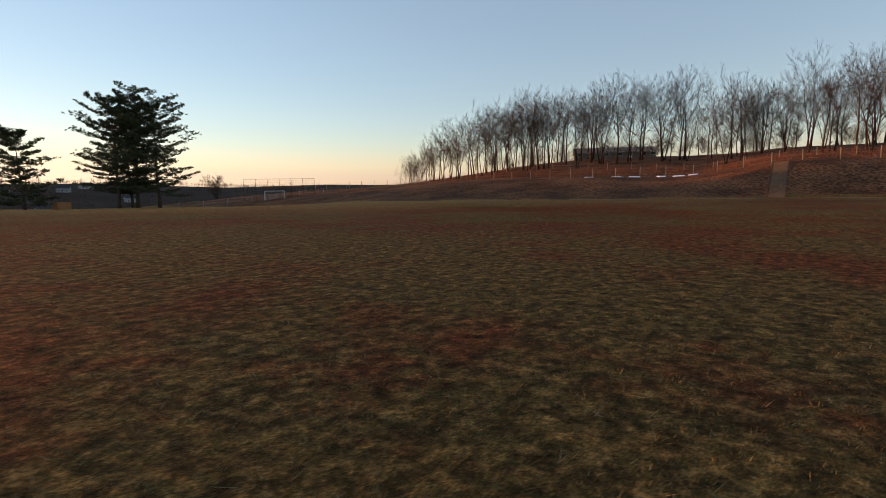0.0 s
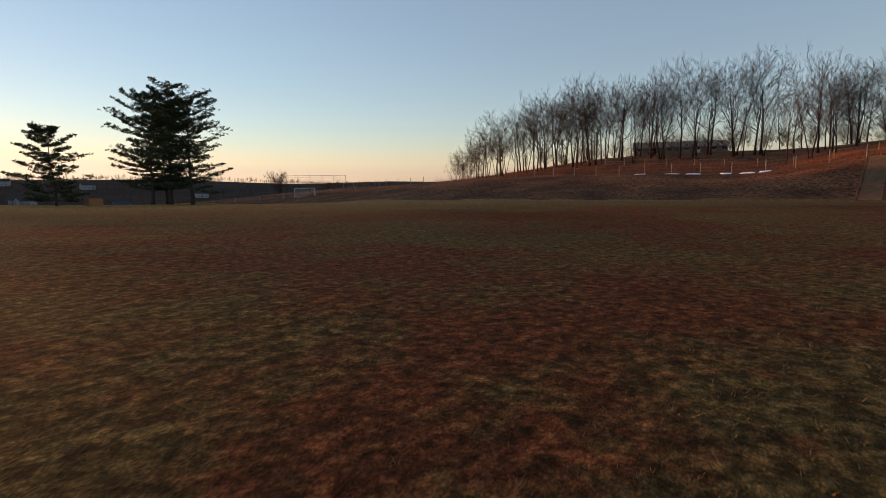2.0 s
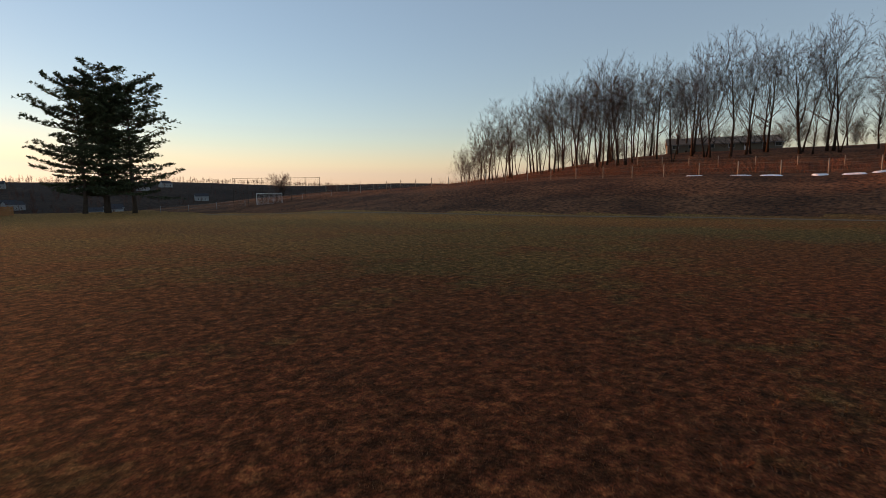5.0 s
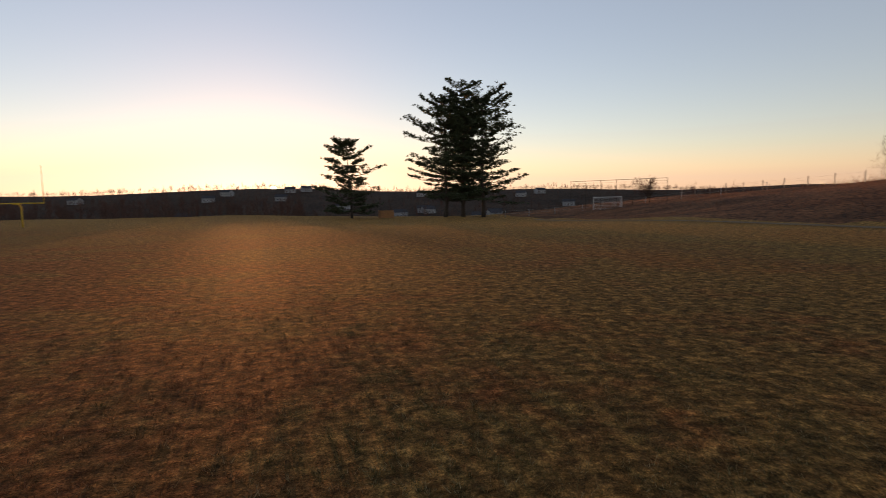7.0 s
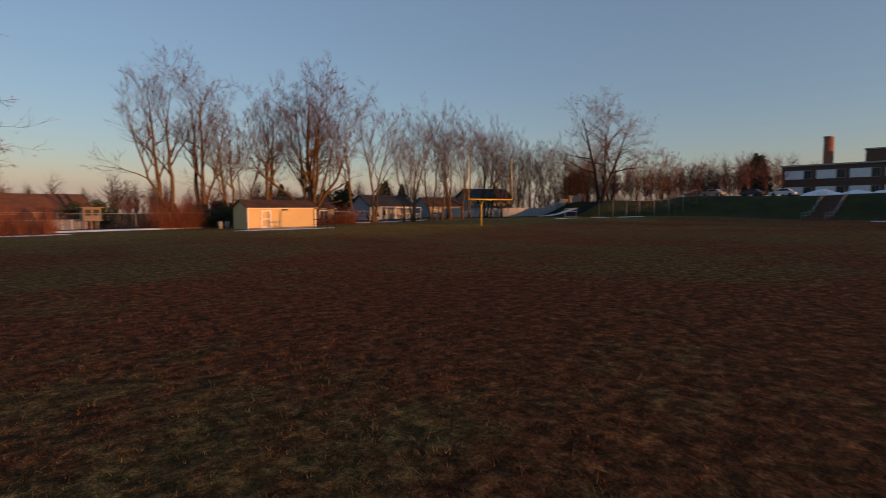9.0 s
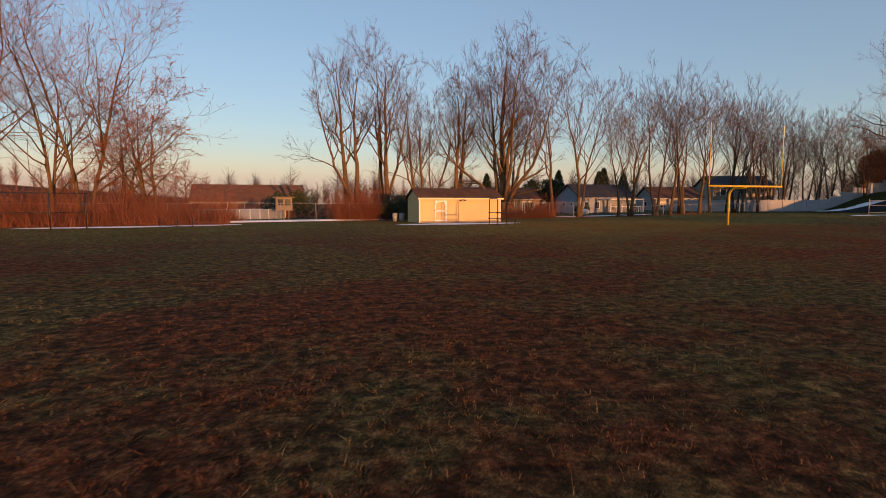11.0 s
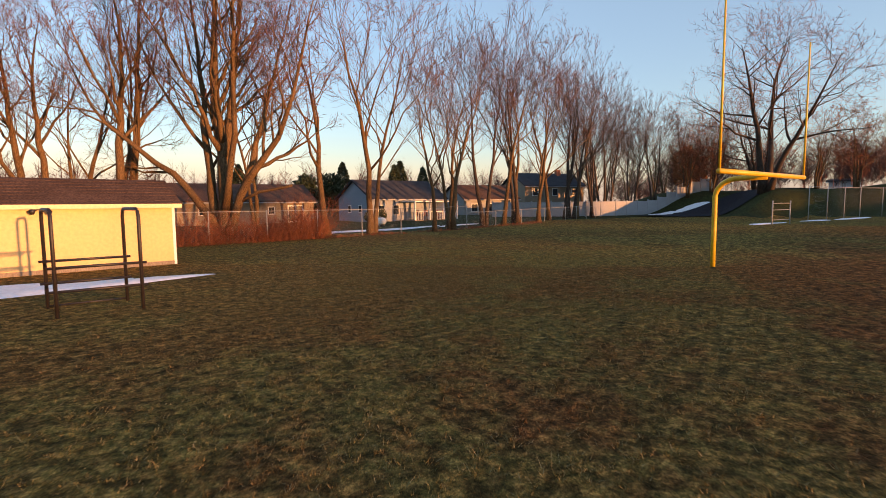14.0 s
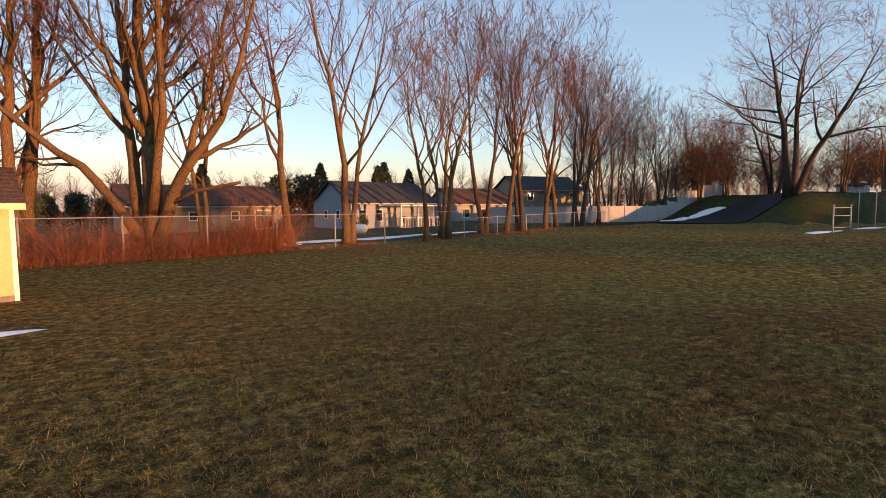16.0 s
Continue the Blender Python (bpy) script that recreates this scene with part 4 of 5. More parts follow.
# vine-hung trees in the western thicket
tF = make_tree("tall bare tree hung with reddish vines in the thicket", BARK, REDTWIG, G, (-50.5, 20.5, 0), seed=23, height=24.0, radius=0.34, stems=2, fork=0.12, limbs=14, l2=7, l3=5, l4=4, spread=0.7, up=0.25)
tree_copies(tF, [(-53.5, 22.5, 0.9, 80), (-58, 20, 0.95, 160)])
tG = make_tree("round-crowned bare tree with drooping reddish twigs", BARK, REDTWIG, G, (-45.3, 20.6, 0), twig_r=0.017, seed=29, height=13.5, radius=0.3, stems=3, fork=0.15, limbs=9, l2=7, l3=5, l4=5, spread=0.95, up=0.1)
tree_copies(tG, [(-48.3, 23.5, 0.85, 140), (55.5, 26.5, 0.72, 20), (58.5, 24.5, 0.76, 100), (62.0, 25.5, 0.7, 220), (60.0, 12.5, 0.75, 60), (65.0, 9.5, 0.8, 150)])

# ---- the wooded hill ----
rng = np.random.default_rng(77)
hills = [make_tree("tall bare woodland tree on the hill", HILLBARK, HILLBARK, "hill trees", (0, 0, 0), seed=40 + k, height=34.0, radius=0.42, stems=1 + (k == 3), fork=0.26 + 0.08 * (k % 2), limbs=13, l2=6, l3=6, l4=3, spread=0.7, up=0.42, twig_r=0.025, thin=True) for k in range(4)]
spots = []
for k in range(54):
    az = 231.5 + 22 * (k + rng.uniform(-2.2, 2.2)) / 54
    dist = rng.uniform(125, 170)
    spots.append((az, dist, min(0.61, 0.44 + 0.24 * (az - 231) / 20) + rng.uniform(-0.15, 0.08)))
for k in range(12):
    az = 252 + 13 * (k + rng.uniform(-0.9, 0.9)) / 12
    spots.append((az, rng.uniform(128, 142), rng.uniform(0.56, 0.74)))
for k in range(46):
    az = 264 + 33 * (k + rng.uniform(-2.5, 2.5)) / 46
    spots.append((az, rng.uniform(115, 175), rng.uniform(0.36, 0.64)))
for k in range(16):
    spots.append((267 + 25 * (k + rng.uniform(-0.9, 0.9)) / 16, rng.uniform(108, 140), rng.uniform(0.36, 0.58)))
for k in range(14):
    spots.append((229.2 + 3.4 * (k + rng.uniform(-0.8, 0.8)) / 14, rng.uniform(180, 225), rng.uniform(0.28, 0.42) + 0.006 * k))
first = [True] * 4
for n, (az, dist, s) in enumerate(spots):
    x, y = -30 + dist * math.sin(radians(az)), -30 + dist * math.cos(radians(az))
    k = n % 4
    m = pose(x, y, gz(x, y), 0, 0, rng.uniform(0, 360)) @ Matrix.Scale(s, 4)
    if first[k]:
        hills[k].matrix_basis = m
        first[k] = False
    else:
        copy_thing(hills[k], pose(x, y, gz(x, y), 0, 0, rng.uniform(0, 360)) @ Matrix.Scale(s / hills[k].scale[0], 4))
brush(-150, -125, -130, -40, 1.8, 4500, 9, "dry undergrowth beneath the hill trees", BRUSHMAT, 0.35, 1, 1.5)
brush(-111, -78, -140, 15, 0.55, 5000, 12, "dry weeds and leaf tufts over the bank", BRUSHMAT, 0.35, 1, 1.5)
brush(-140, -124, -100, 30, 2.2, 6500, 8, "reddish brush under the woodland edge", BRUSHMAT, 0.35, 1, 1.5)


# ---- hillside house, fences, steps ----
def house(loc, rz, w, d, h, rise, wall, roof, label, openings=(), chimney=None, group="houses"):
    """A gabled house; its front is at y = 0 and faces -y. openings: (kind, x0, x1, z0, z1)."""
    t = thing("house", loc, label, "house", group, rz)
    gable_walls(t, w, d, h, rise, wall)
    r = gable_roof(t, w, d, h, rise, roof, 0.45, 0.35, 0.16)
    box_part("gutter", -w / 2 - 0.35, w / 2 + 0.35, -0.53, -0.45, h - 0.28, h - 0.16, VINYL, t)
    for kind, x0, x1, z0, z1 in openings:
        if kind == "window":
            window_part(t, x0, x1, 0, z0, z1)
        elif kind == "side":
            bm = bmesh.new()
            add_box(bm, -w / 2 - 0.05, -w / 2, x0, x1, z0, z1)
            wd = part("window", bm, WHITEP, t)
            box_part("pane", -w / 2 - 0.06, -w / 2 - 0.05, x0 + 0.08, x1 - 0.08, z0 + 0.08, z1 - 0.08, GLASS, wd)
        elif kind == "door":
            dd = box_part("door", x0, x1, -0.05, 0.0, z0, z1, WHITEP, t)
            box_part("pane", x0 + 0.15, x1 - 0.15, -0.06, -0.05, (z0 + z1) / 2, z1 - 0.2, GLASS, dd)
        elif kind == "french":
            dd = box_part("double_door", x0, x1, -0.05, 0.0, z0, z1, WHITEP, t, "white double door with tall glass panes")
            for xa, xb in ((x0 + 0.12, (x0 + x1) / 2 - 0.06), ((x0 + x1) / 2 + 0.06, x1 - 0.12)):
                box_part("pane", xa, xb, -0.06, -0.05, z0 + 0.2, z1 - 0.14, GLASS, dd)
        elif kind == "porch":
            bm = bmesh.new()
            add_box(bm, x0, x1, -3.0, -0.0, z1, z1 + 0.12)
            pr = part("porch_roof", bm, WHITEP, t, "white flat porch roof")
            for x in np.linspace(x0 + 0.1, x1 - 0.1, 4):
                box_part("porch_post", x - 0.06, x + 0.06, -2.95, -2.83, -0.1, z1, WHITEP, pr)
            box_part("deck", x0, x1, -3.0, 0, 0.1, 0.35, WOODPOST, t, "weathered porch deck")
            for i in range(int((x1 - x0) / 0.35)):
                box_part("baluster", x0 + 0.2 + i * 0.35, x0 + 0.25 + i * 0.35, -2.92, -2.87, 0.35, 1.25, WHITEP, t)
            box_part("handrail", x0, x1, -2.95, -2.84, 1.25, 1.32, WHITEP, t)
    if chimney:
        x, y, z = chimney
        box_part("chimney", x - 0.4, x + 0.4, y - 0.4, y + 0.4, h, z, BRICK, r, "red brick chimney")
    return t


def deck_chair(loc, rz):
    """A slatted garden chair with arms."""
    c = thing("deck_chair", loc, "red-brown slatted garden chair on the porch deck", "chair", "porch chairs", rz)
    for x in (-0.28, 0.28):
        for y, z in ((-0.26, 0.62), (0.26, 0.62)):
            box_part("leg", x - 0.03, x + 0.03, y - 0.03, y + 0.03, 0.0, z, REDSEAT, c)
        box_part("armrest", x - 0.05, x + 0.05, -0.32, 0.30, 0.62, 0.66, REDSEAT, c, "", 0.008)
    for k in range(5):
        box_part("seat_slat", -0.25, 0.25, -0.28 + k * 0.11, -0.19 + k * 0.11, 0.40, 0.43, REDSEAT, c)
    for k in range(4):
        box_part("back_slat", -0.24 + k * 0.125, -0.14 + k * 0.125, 0.27, 0.30, 0.43, 1.08, REDSEAT, c, "", 0.006)
    return c


dc = deck_chair((18.4, 40.4, 0.35), 8)
for cx, cy, cr in ((19.6, 40.5, -12), (21.3, 40.3, 20), (22.4, 40.5, -5)):
    copy_thing(dc, pose(cx, cy, 0.35, 0, 0, cr))

W4 = lambda xs, z0=0.9, z1=2.1, w=1.2: [("window", x - w / 2, x + w / 2, z0, z1) for x in xs]
hz = gz(-192, -76)
house((-189, -71.5, hz), 112, 28, 11, 2.1, 2.0, TANWALL, TANROOF, "long low pale ranch house with brown roof among the trees", W4((-12, -8, -3, 2, 10, 13), 0.8, 2.2, 1.6) + [("door", 5, 6.1, 0, 2.1)])
house((3.0, 52.0, 0), -6, 15, 9, 2.7, 1.9, TANWALL, SHINGLE, "tan single-storey house with a brown roof", W4((-5, -1.5, 2.4), 1.1, 2.0, 0.8) + [("french", 4.3, 6.2, 0.1, 2.15)])
house((18.2, 42.0, 0), 0, 10.6, 7.4, 2.9, 2.0, BLUEWALL, GREYSHINGLE, "pale blue house with grey gable roof and white porch", W4((-4, -2), 0.9, 2.1, 0.9) + [("side", 2.0, 2.7, 1.2, 2.1), ("side", 4.4, 5.1, 1.2, 2.1), ("porch", -1.5, 5.0, 0, 2.4)])
house((39.0, 49.0, 0), -14, 9.5, 8, 2.9, 2.0, GREYWALL, SHINGLE, "pale grey house behind the white fence", W4((-3, 0, 3)) + [("side", 3, 4, 1.2, 2.2)])
house((56.5, 50.5, 0), -20, 12, 9, 5.2, 2.2, TANWALL, GREYSHINGLE, "two-storey tan house behind the white fence", W4((-4, 0, 4)) + W4((-4, 0, 4), 3.4, 4.7), chimney=(3, 4, 8.2))
house((-38.5, 57.0, 0), 4, 17, 10, 2.3, 2.6, BROWNWALL, RUSSET, "long low brown-roofed house beyond the thicket", W4((-8, -4, 2, 6)))


def swimming_pool():
    p = thing("above_ground_pool", (-38.5, 36.0, 0), "round above-ground pool with snow on its cover", "pool")
    n, r = 28, 5.0
    for i in range(n):
        a0, a1 = 2 * math.pi * i / n, 2 * math.pi * (i + 1) / n
        c0, c1 = (r * math.cos(a0), r * math.sin(a0)), (r * math.cos(a1), r * math.sin(a1))
        mesh_ob("wall_panel", [(*c0, 0), (*c1, 0), (*c1, 1.15), (*c0, 1.15), (c0[0] * 0.98, c0[1] * 0.98, 0), (c1[0] * 0.98, c1[1] * 0.98, 0), (c1[0] * 0.98, c1[1] * 0.98, 1.15), (c0[0] * 0.98, c0[1] * 0.98, 1.15)], [(0, 1, 2, 3), (7, 6, 5, 4), (3, 2, 6, 7)], BLUEWALL, p)
        tube_part("upright", [([(c0[0] * 1.01, c0[1] * 1.01, 0), (c0[0] * 1.01, c0[1] * 1.01, 1.2)], 0.05)], WHITEP, p, "", 5)
    v = [(0, 0, 1.02)] + [(r * 0.975 * math.cos(2 * math.pi * i / n), r * 0.975 * math.sin(2 * math.pi * i / n), 1.12) for i in range(n)]
    mesh_ob("cover", v, [(0, 1 + i, 1 + (i + 1) % n) for i in range(n)], SNOW, p, "snow-covered pool cover")


swimming_pool()


def raised_hut():
    h = thing("raised_hut", (-33.6, 30.1, 0), "small tan wooden lookout hut raised on a post", "hut", "", 4)
    tube_part("post", [([(0, 0.6, -0.3), (0, 0.6, 1.1)], 0.09)], WOODPOST, h, "", 8)
    for x in (-0.6, 0.6):
        tube_part("strut", [([(x, 1.2, -0.3), (x, 1.2, 1.1)], 0.06)], WOODPOST, h, "", 6)
    box_part("platform", -1.0, 1.0, -0.05, 1.5, 1.02, 1.12, WOODPOST, h)
    box_part("front_panel", -0.9, 0.9, 0.0, 0.05, 1.12, 1.62, TANWALL, h, "pale lower panel")
    box_part("lintel", -0.9, 0.9, 0.0, 0.05, 2.32, 2.5, TANWALL, h)
    for x0, x1 in ((-0.9, -0.72), (-0.09, 0.09), (0.72, 0.9)):
        box_part("mullion", x0, x1, 0.0, 0.05, 1.62, 2.32, TANWALL, h)
    for x0, x1 in ((-0.71, -0.1), (0.1, 0.71)):
        box_part("pane", x0, x1, 0.02, 0.03, 1.63, 2.31, GLASS, h)
    for x0 in (-0.9, 0.85):
        box_part("side_panel", x0, x0 + 0.05, 0.06, 1.4, 1.12, 2.5, TANWALL, h)
    box_part("back_panel", -0.84, 0.84, 1.35, 1.4, 1.12, 2.5, TANWALL, h)
    box_part("roof", -1.2, 1.2, -0.3, 1.7, 2.51, 2.60, TANWALL, h, "flat overhanging roof", 0.01)


raised_hut()


def rail_fence(points, label, spacing, height, rails, mat=WOODPOST, r=0.07, name="post_fence"):
    p0 = points[0]
    o = Vector((p0[0], p0[1], gz(*p0)))
    fe = thing(name, o, label, "fence", "fences")
    for (xa, ya), (xb, yb) in zip(points, points[1:]):
        L = math.hypot(xb - xa, yb - ya)
        n = max(1, round(L / spacing))
        for i in range(n):
            x, y = xa + (xb - xa) * i / n, ya + (yb - ya) * i / n
            x2, y2 = xa + (xb - xa) * (i + 1) / n, ya + (yb - ya) * (i + 1) / n
            P, Q = Vector((x, y, gz(x, y))) - o, Vector((x2, y2, gz(x2, y2))) - o
            tube_part("post", [([P + Vector((0, 0, -0.4)), P + Vector((0, 0, height))], r)], mat, fe, "", 6)
            for z in rails:
                tube_part("rail", [([P + Vector((0, 0, z)), Q + Vector((0, 0, z))], 0.008)], mat, fe, "", 3)
    return fe


rail_fence([(-113.5, -150), (-113.5, -60), (-112.5, -34), (-105, -16), (-104, 25)], "post and wire fence along the top of the bank", 5.0, 2.0, (0.5, 1.1, 1.7))
rail_fence([(-150, -95), (-142, -60), (-135, -20), (-132, 20)], "upper post and wire fence below the house", 6.5, 1.8, (0.6, 1.2, 1.6))


def hill_steps():
    x0, y0, x1 = -83.0, -19.0, -104.0
    z0, z1 = gz(x0, y0), gz(x1, y0)
    t = thing("hill_steps", (x0, y0, z0), "weathered timber steps with handrails climbing the bank", "steps")
    n = 26
    for i in range(n):
        u = (i + 0.5) / n
        x, z = (x1 - x0) * u, gz(x0 + (x1 - x0) * u, y0) - z0
        box_part("step", x - 0.42, x + 0.42, -1.0, 1.0, z - 0.1, z + 0.2, OLDSTEP, t)
    for y in (-1.1, 1.1):
        for i in range(0, n + 1, 4):
            u = i / n
            x, z = (x1 - x0) * u, gz(x0 + (x1 - x0) * u, y0) - z0
            tube_part("rail_post", [([(x, y, z - 0.2), (x, y, z + 1.15)], 0.06)], DARKSTAIN, t, "", 6)
        pts = [((x1 - x0) * u, y, gz(x0 + (x1 - x0) * u, y0) - z0 + 1.12) for u in np.linspace(0, 1, 8)]
        tube_part("handrail", [(pts, 0.05)], DARKSTAIN, t, "", 6)


hill_steps()


def track_strip():
    """The worn path between the grass and the foot of the bank."""
    v, f = [], []
    ys = np.arange(-128, 36, 2.0)
    for i, y in enumerate(ys):
        xf = float(bank_foot(y)) + 1.2 + 0.15 * math.sin(y * 0.31)
        for k, dx in enumerate((0.0, 0.5, 1.0, 1.5)):
            v.append((xf + dx, y, gz(xf + dx, y) + (0.03 if k in (0, 3) else 0.07)))
        if i:
            b = 4 * (i - 1)
            f.extend((b + k, b + k + 1, b + k + 5, b + k + 4) for k in range(3))
    tagged(mesh_ob("path", v, f, GRAVEL, None, "", True), "pale worn gravel path along the foot of the bank", "path", "", "structure")


track_strip()

# ---- south edge: soccer goal, ball stop, box ----
def soccer_goal():
    g = thing("soccer_goal", (-85.7, -130.1, gz(-85.7, -130.1)), "white soccer goal with a grey net at the far edge", "goal", "", -31)
    w, h, dp = 5.0, 2.35, 1.6
    tube_part("goal_frame", [([(w / 2, 0, 0), (w / 2, 0, h), (-w / 2, 0, h), (-w / 2, 0, 0)], 0.07)], WHITEP, g)
    for sx in (-1, 1):
        tube_part("back_stay", [([(sx * w / 2, 0, h), (sx * w / 2, -0.6, h), (sx * w / 2, -dp, 0), (sx * w / 2, 0, 0.03)], 0.035)], WHITEP, g, "", 6)
    lines = []
    for i in range(21):
        x = -w / 2 + w * i / 20
        lines.append(([(x, 0, h), (x, -0.6, h), (x, -dp, 0)], 0.008))
    for i in range(10):
        u = i / 9
        lines.append(([(-w / 2, -0.6 - (dp - 0.6) * u, h * (1 - u)), (w / 2, -0.6 - (dp - 0.6) * u, h * (1 - u))], 0.008))
    tube_part("net", lines, WHITEP, g, "pale string net", 3, False)


soccer_goal()


def ball_stop():
    a, b = np.array((-81.4, -137.1)), np.array((-94.2, -124.3))
    z = gz(-88, -131)
    g = thing("ball_stop_fence", (a[0], a[1], z), "tall dark pole-and-mesh ball stop at the field's far end", "fence", "fences")
    lines = []
    for i in range(7):
        u = i / 6
        p = (b - a) * u
        tube_part("pole", [([(p[0], p[1], -0.3), (p[0], p[1], 5.3)], 0.045)], DARKBARK, g, "", 6)
    for k in range(12):
        zz = 0.2 + 5.0 * k / 11
        lines.append(([(0, 0, zz), (b[0] - a[0], b[1] - a[1], zz)], 0.012 if k < 11 else 0.04))
    for k in range(40):
        p = (b - a) * k / 40
        lines.append(([(p[0], p[1], 0.1), (p[0], p[1], 5.2)], 0.007))
    tube_part("wire_mesh", lines, DARKBARK, g, "", 3, False)


ball_stop()
rail_fence([(-72, -152), (-100, -118), (-112, -112)], "low rail fence along the south edge", 6.0, 1.3, (0.6, 1.2), GALV, 0.04, "low_fence")


def rust_box():
    b = thing("plank_bin", (-45.3, -152.0, gz(-45, -152)), "orange-brown slatted wooden bin at the field's edge", "bin", "", 12)
    for i in range(5):
        z = 0.1 + i * 0.32
        for y in (-1.0, 1.0):
            box_part("slat", -1.5, 1.5, y - 0.03, y + 0.03, z, z + 0.26, RUST, b)
        for x in (-1.5, 1.5):
            box_part("slat", x - 0.03, x + 0.03, -0.97, 0.97, z, z + 0.26, RUST, b)
    for x in (-1.42, 0, 1.42):
        for y in (-0.92, 0.92):
            box_part("corner_post", x - 0.06, x + 0.06, y - 0.06, y + 0.06, -0.1, 1.75, RUST, b)


rust_box()


# ---- bleachers and press box ----
def bleachers():
    b = thing("bleachers", (37.0, -42.5, 0), "long red-boarded steel bleachers in three banks", "bleachers")
    rows = 11
    for (ya, yb) in ((0, -4.6), (-5.6, -20.3), (-21.3, -26.5)):
        for r in range(rows):
            x, z = 0.3 + r * 0.66, 0.55 + r * 0.335
            box_part("seat_board", x, x + 0.28, yb, ya, z - 0.06, z + 0.05, REDSEAT, b)
            box_part("foot_board", x + 0.3, x + 0.62, yb, ya, z - 0.28, z - 0.24, REDSEAT, b)
            # dark strip added for the shade in the gap between two rows
            box_part("gap_strip", x + 0.625, x + 0.645, yb, ya, z - 0.24, z + 0.2, GAPSHADE, b)
        for y in np.linspace(ya - 0.2, yb + 0.2, max(2, int(abs(yb - ya) / 2.2) + 1)):
            tube_part("stringer", [([(0.1, y, 0.1), (7.5, y, 3.75)], 0.05)], BLACKSTEEL, b, "", 5)
            tube_part("leg", [([(7.4, y, -0.1), (7.4, y, 3.7)], 0.05)], BLACKSTEEL, b, "", 5)
            tube_part("leg", [([(3.7, y, -0.1), (3.7, y, 1.85)], 0.05)], BLACKSTEEL, b, "", 5)
            tube_part("back_post", [([(7.55, y, 3.7), (7.55, y, 5.1)], 0.03)], GALV, b, "", 5)
        for z in (4.4, 4.75, 5.1):
            tube_part("guard_rail", [([(7.55, ya, z), (7.55, yb, z)], 0.025)], GALV, b, "", 5)
    for y in (-5.1, -20.8):
        for r in range(rows):
            box_part("aisle_step", 0.3 + r * 0.66, 0.3 + r * 0.66 + 0.5, y - 0.4, y + 0.4, 0.25 + r * 0.335, 0.3 + r * 0.335, BLACKSTEEL, b)


bleachers()


def press_box():
    p = thing("press_box", (46.2, -41.2, 0), "long white press box building behind the bleachers", "press box")
    box_part("wall", 0, 4.0, -24.5, 0, 0.0, 9.5, PANEL, p, "plain white panelled wall", 0.03)
    box_part("roof_edge", -0.12, 4.12, -24.62, 0.12, 9.5, 9.68, GALV, p)
    for i in range(1, 12):
        box_part("joint_strip", -0.012, 0.0, -24.5 * i / 12 - 0.03, -24.5 * i / 12 + 0.03, 0.2, 9.45, WHITEP, p)
    box_part("sign_board", -0.06, -0.012, -12.9, -6.1, 7.1, 8.2, NAVY, p, "dark blue blank sign board")
    box_part("door", -0.06, -0.012, -20.5, -19.5, 3.8, 5.9, GALV, p)
    for z in (10.1, 10.5):
        tube_part("roof_rail", [([(0.2, -6.5, z), (0.2, -17.8, z)], 0.025)], GALV, p, "", 5)
    for y in np.linspace(-6.5, -17.8, 7):
        tube_part("rail_post", [([(0.2, y, 9.6), (0.2, y, 10.55)], 0.025)], GALV, p, "", 5)
    tube_part("antenna", [([(0.6, -15.7, 9.6), (0.6, -15.7, 10.9)], 0.06)], BLACKSTEEL, p, "", 6)
    tube_part("antenna", [([(0.6, -0.5, 9.6), (0.6, -0.5, 10.2)], 0.04)], BLACKSTEEL, p, "", 6)


press_box()


def east_steps():
    x0, x1, y0 = 47.5, 61.5, -21.5
    t = thing("concrete_steps", (x0, y0, 0), "concrete steps with pale handrails up the grass slope", "steps")
    n = 22
    for i in range(n):
        u = (i + 0.5) / n
        x, z = (x1 - x0) * u, gz(x0 + (x1 - x0) * u, y0)
        box_part("step", x - 0.33, x + 0.33, -1.5, 1.5, z - 0.2, z + 0.16, DARKBRICK, t)
    for y in (-1.5, 1.5):
        for k in (0.5, 0.95):
            pts = [((x1 - x0) * u, y, gz(x0 + (x1 - x0) * u, y0) + k + 0.1) for u in np.linspace(0, 1, 8)]
            tube_part("handrail", [(pts, 0.028)], VINYL, t, "", 5)
        for u in np.linspace(0, 1, 7):
            z = gz(x0 + (x1 - x0) * u, y0)
            tube_part("rail_post", [([((x1 - x0) * u, y, z - 0.1), ((x1 - x0) * u, y, z + 1.05)], 0.03)], VINYL, t, "", 5)


east_steps()


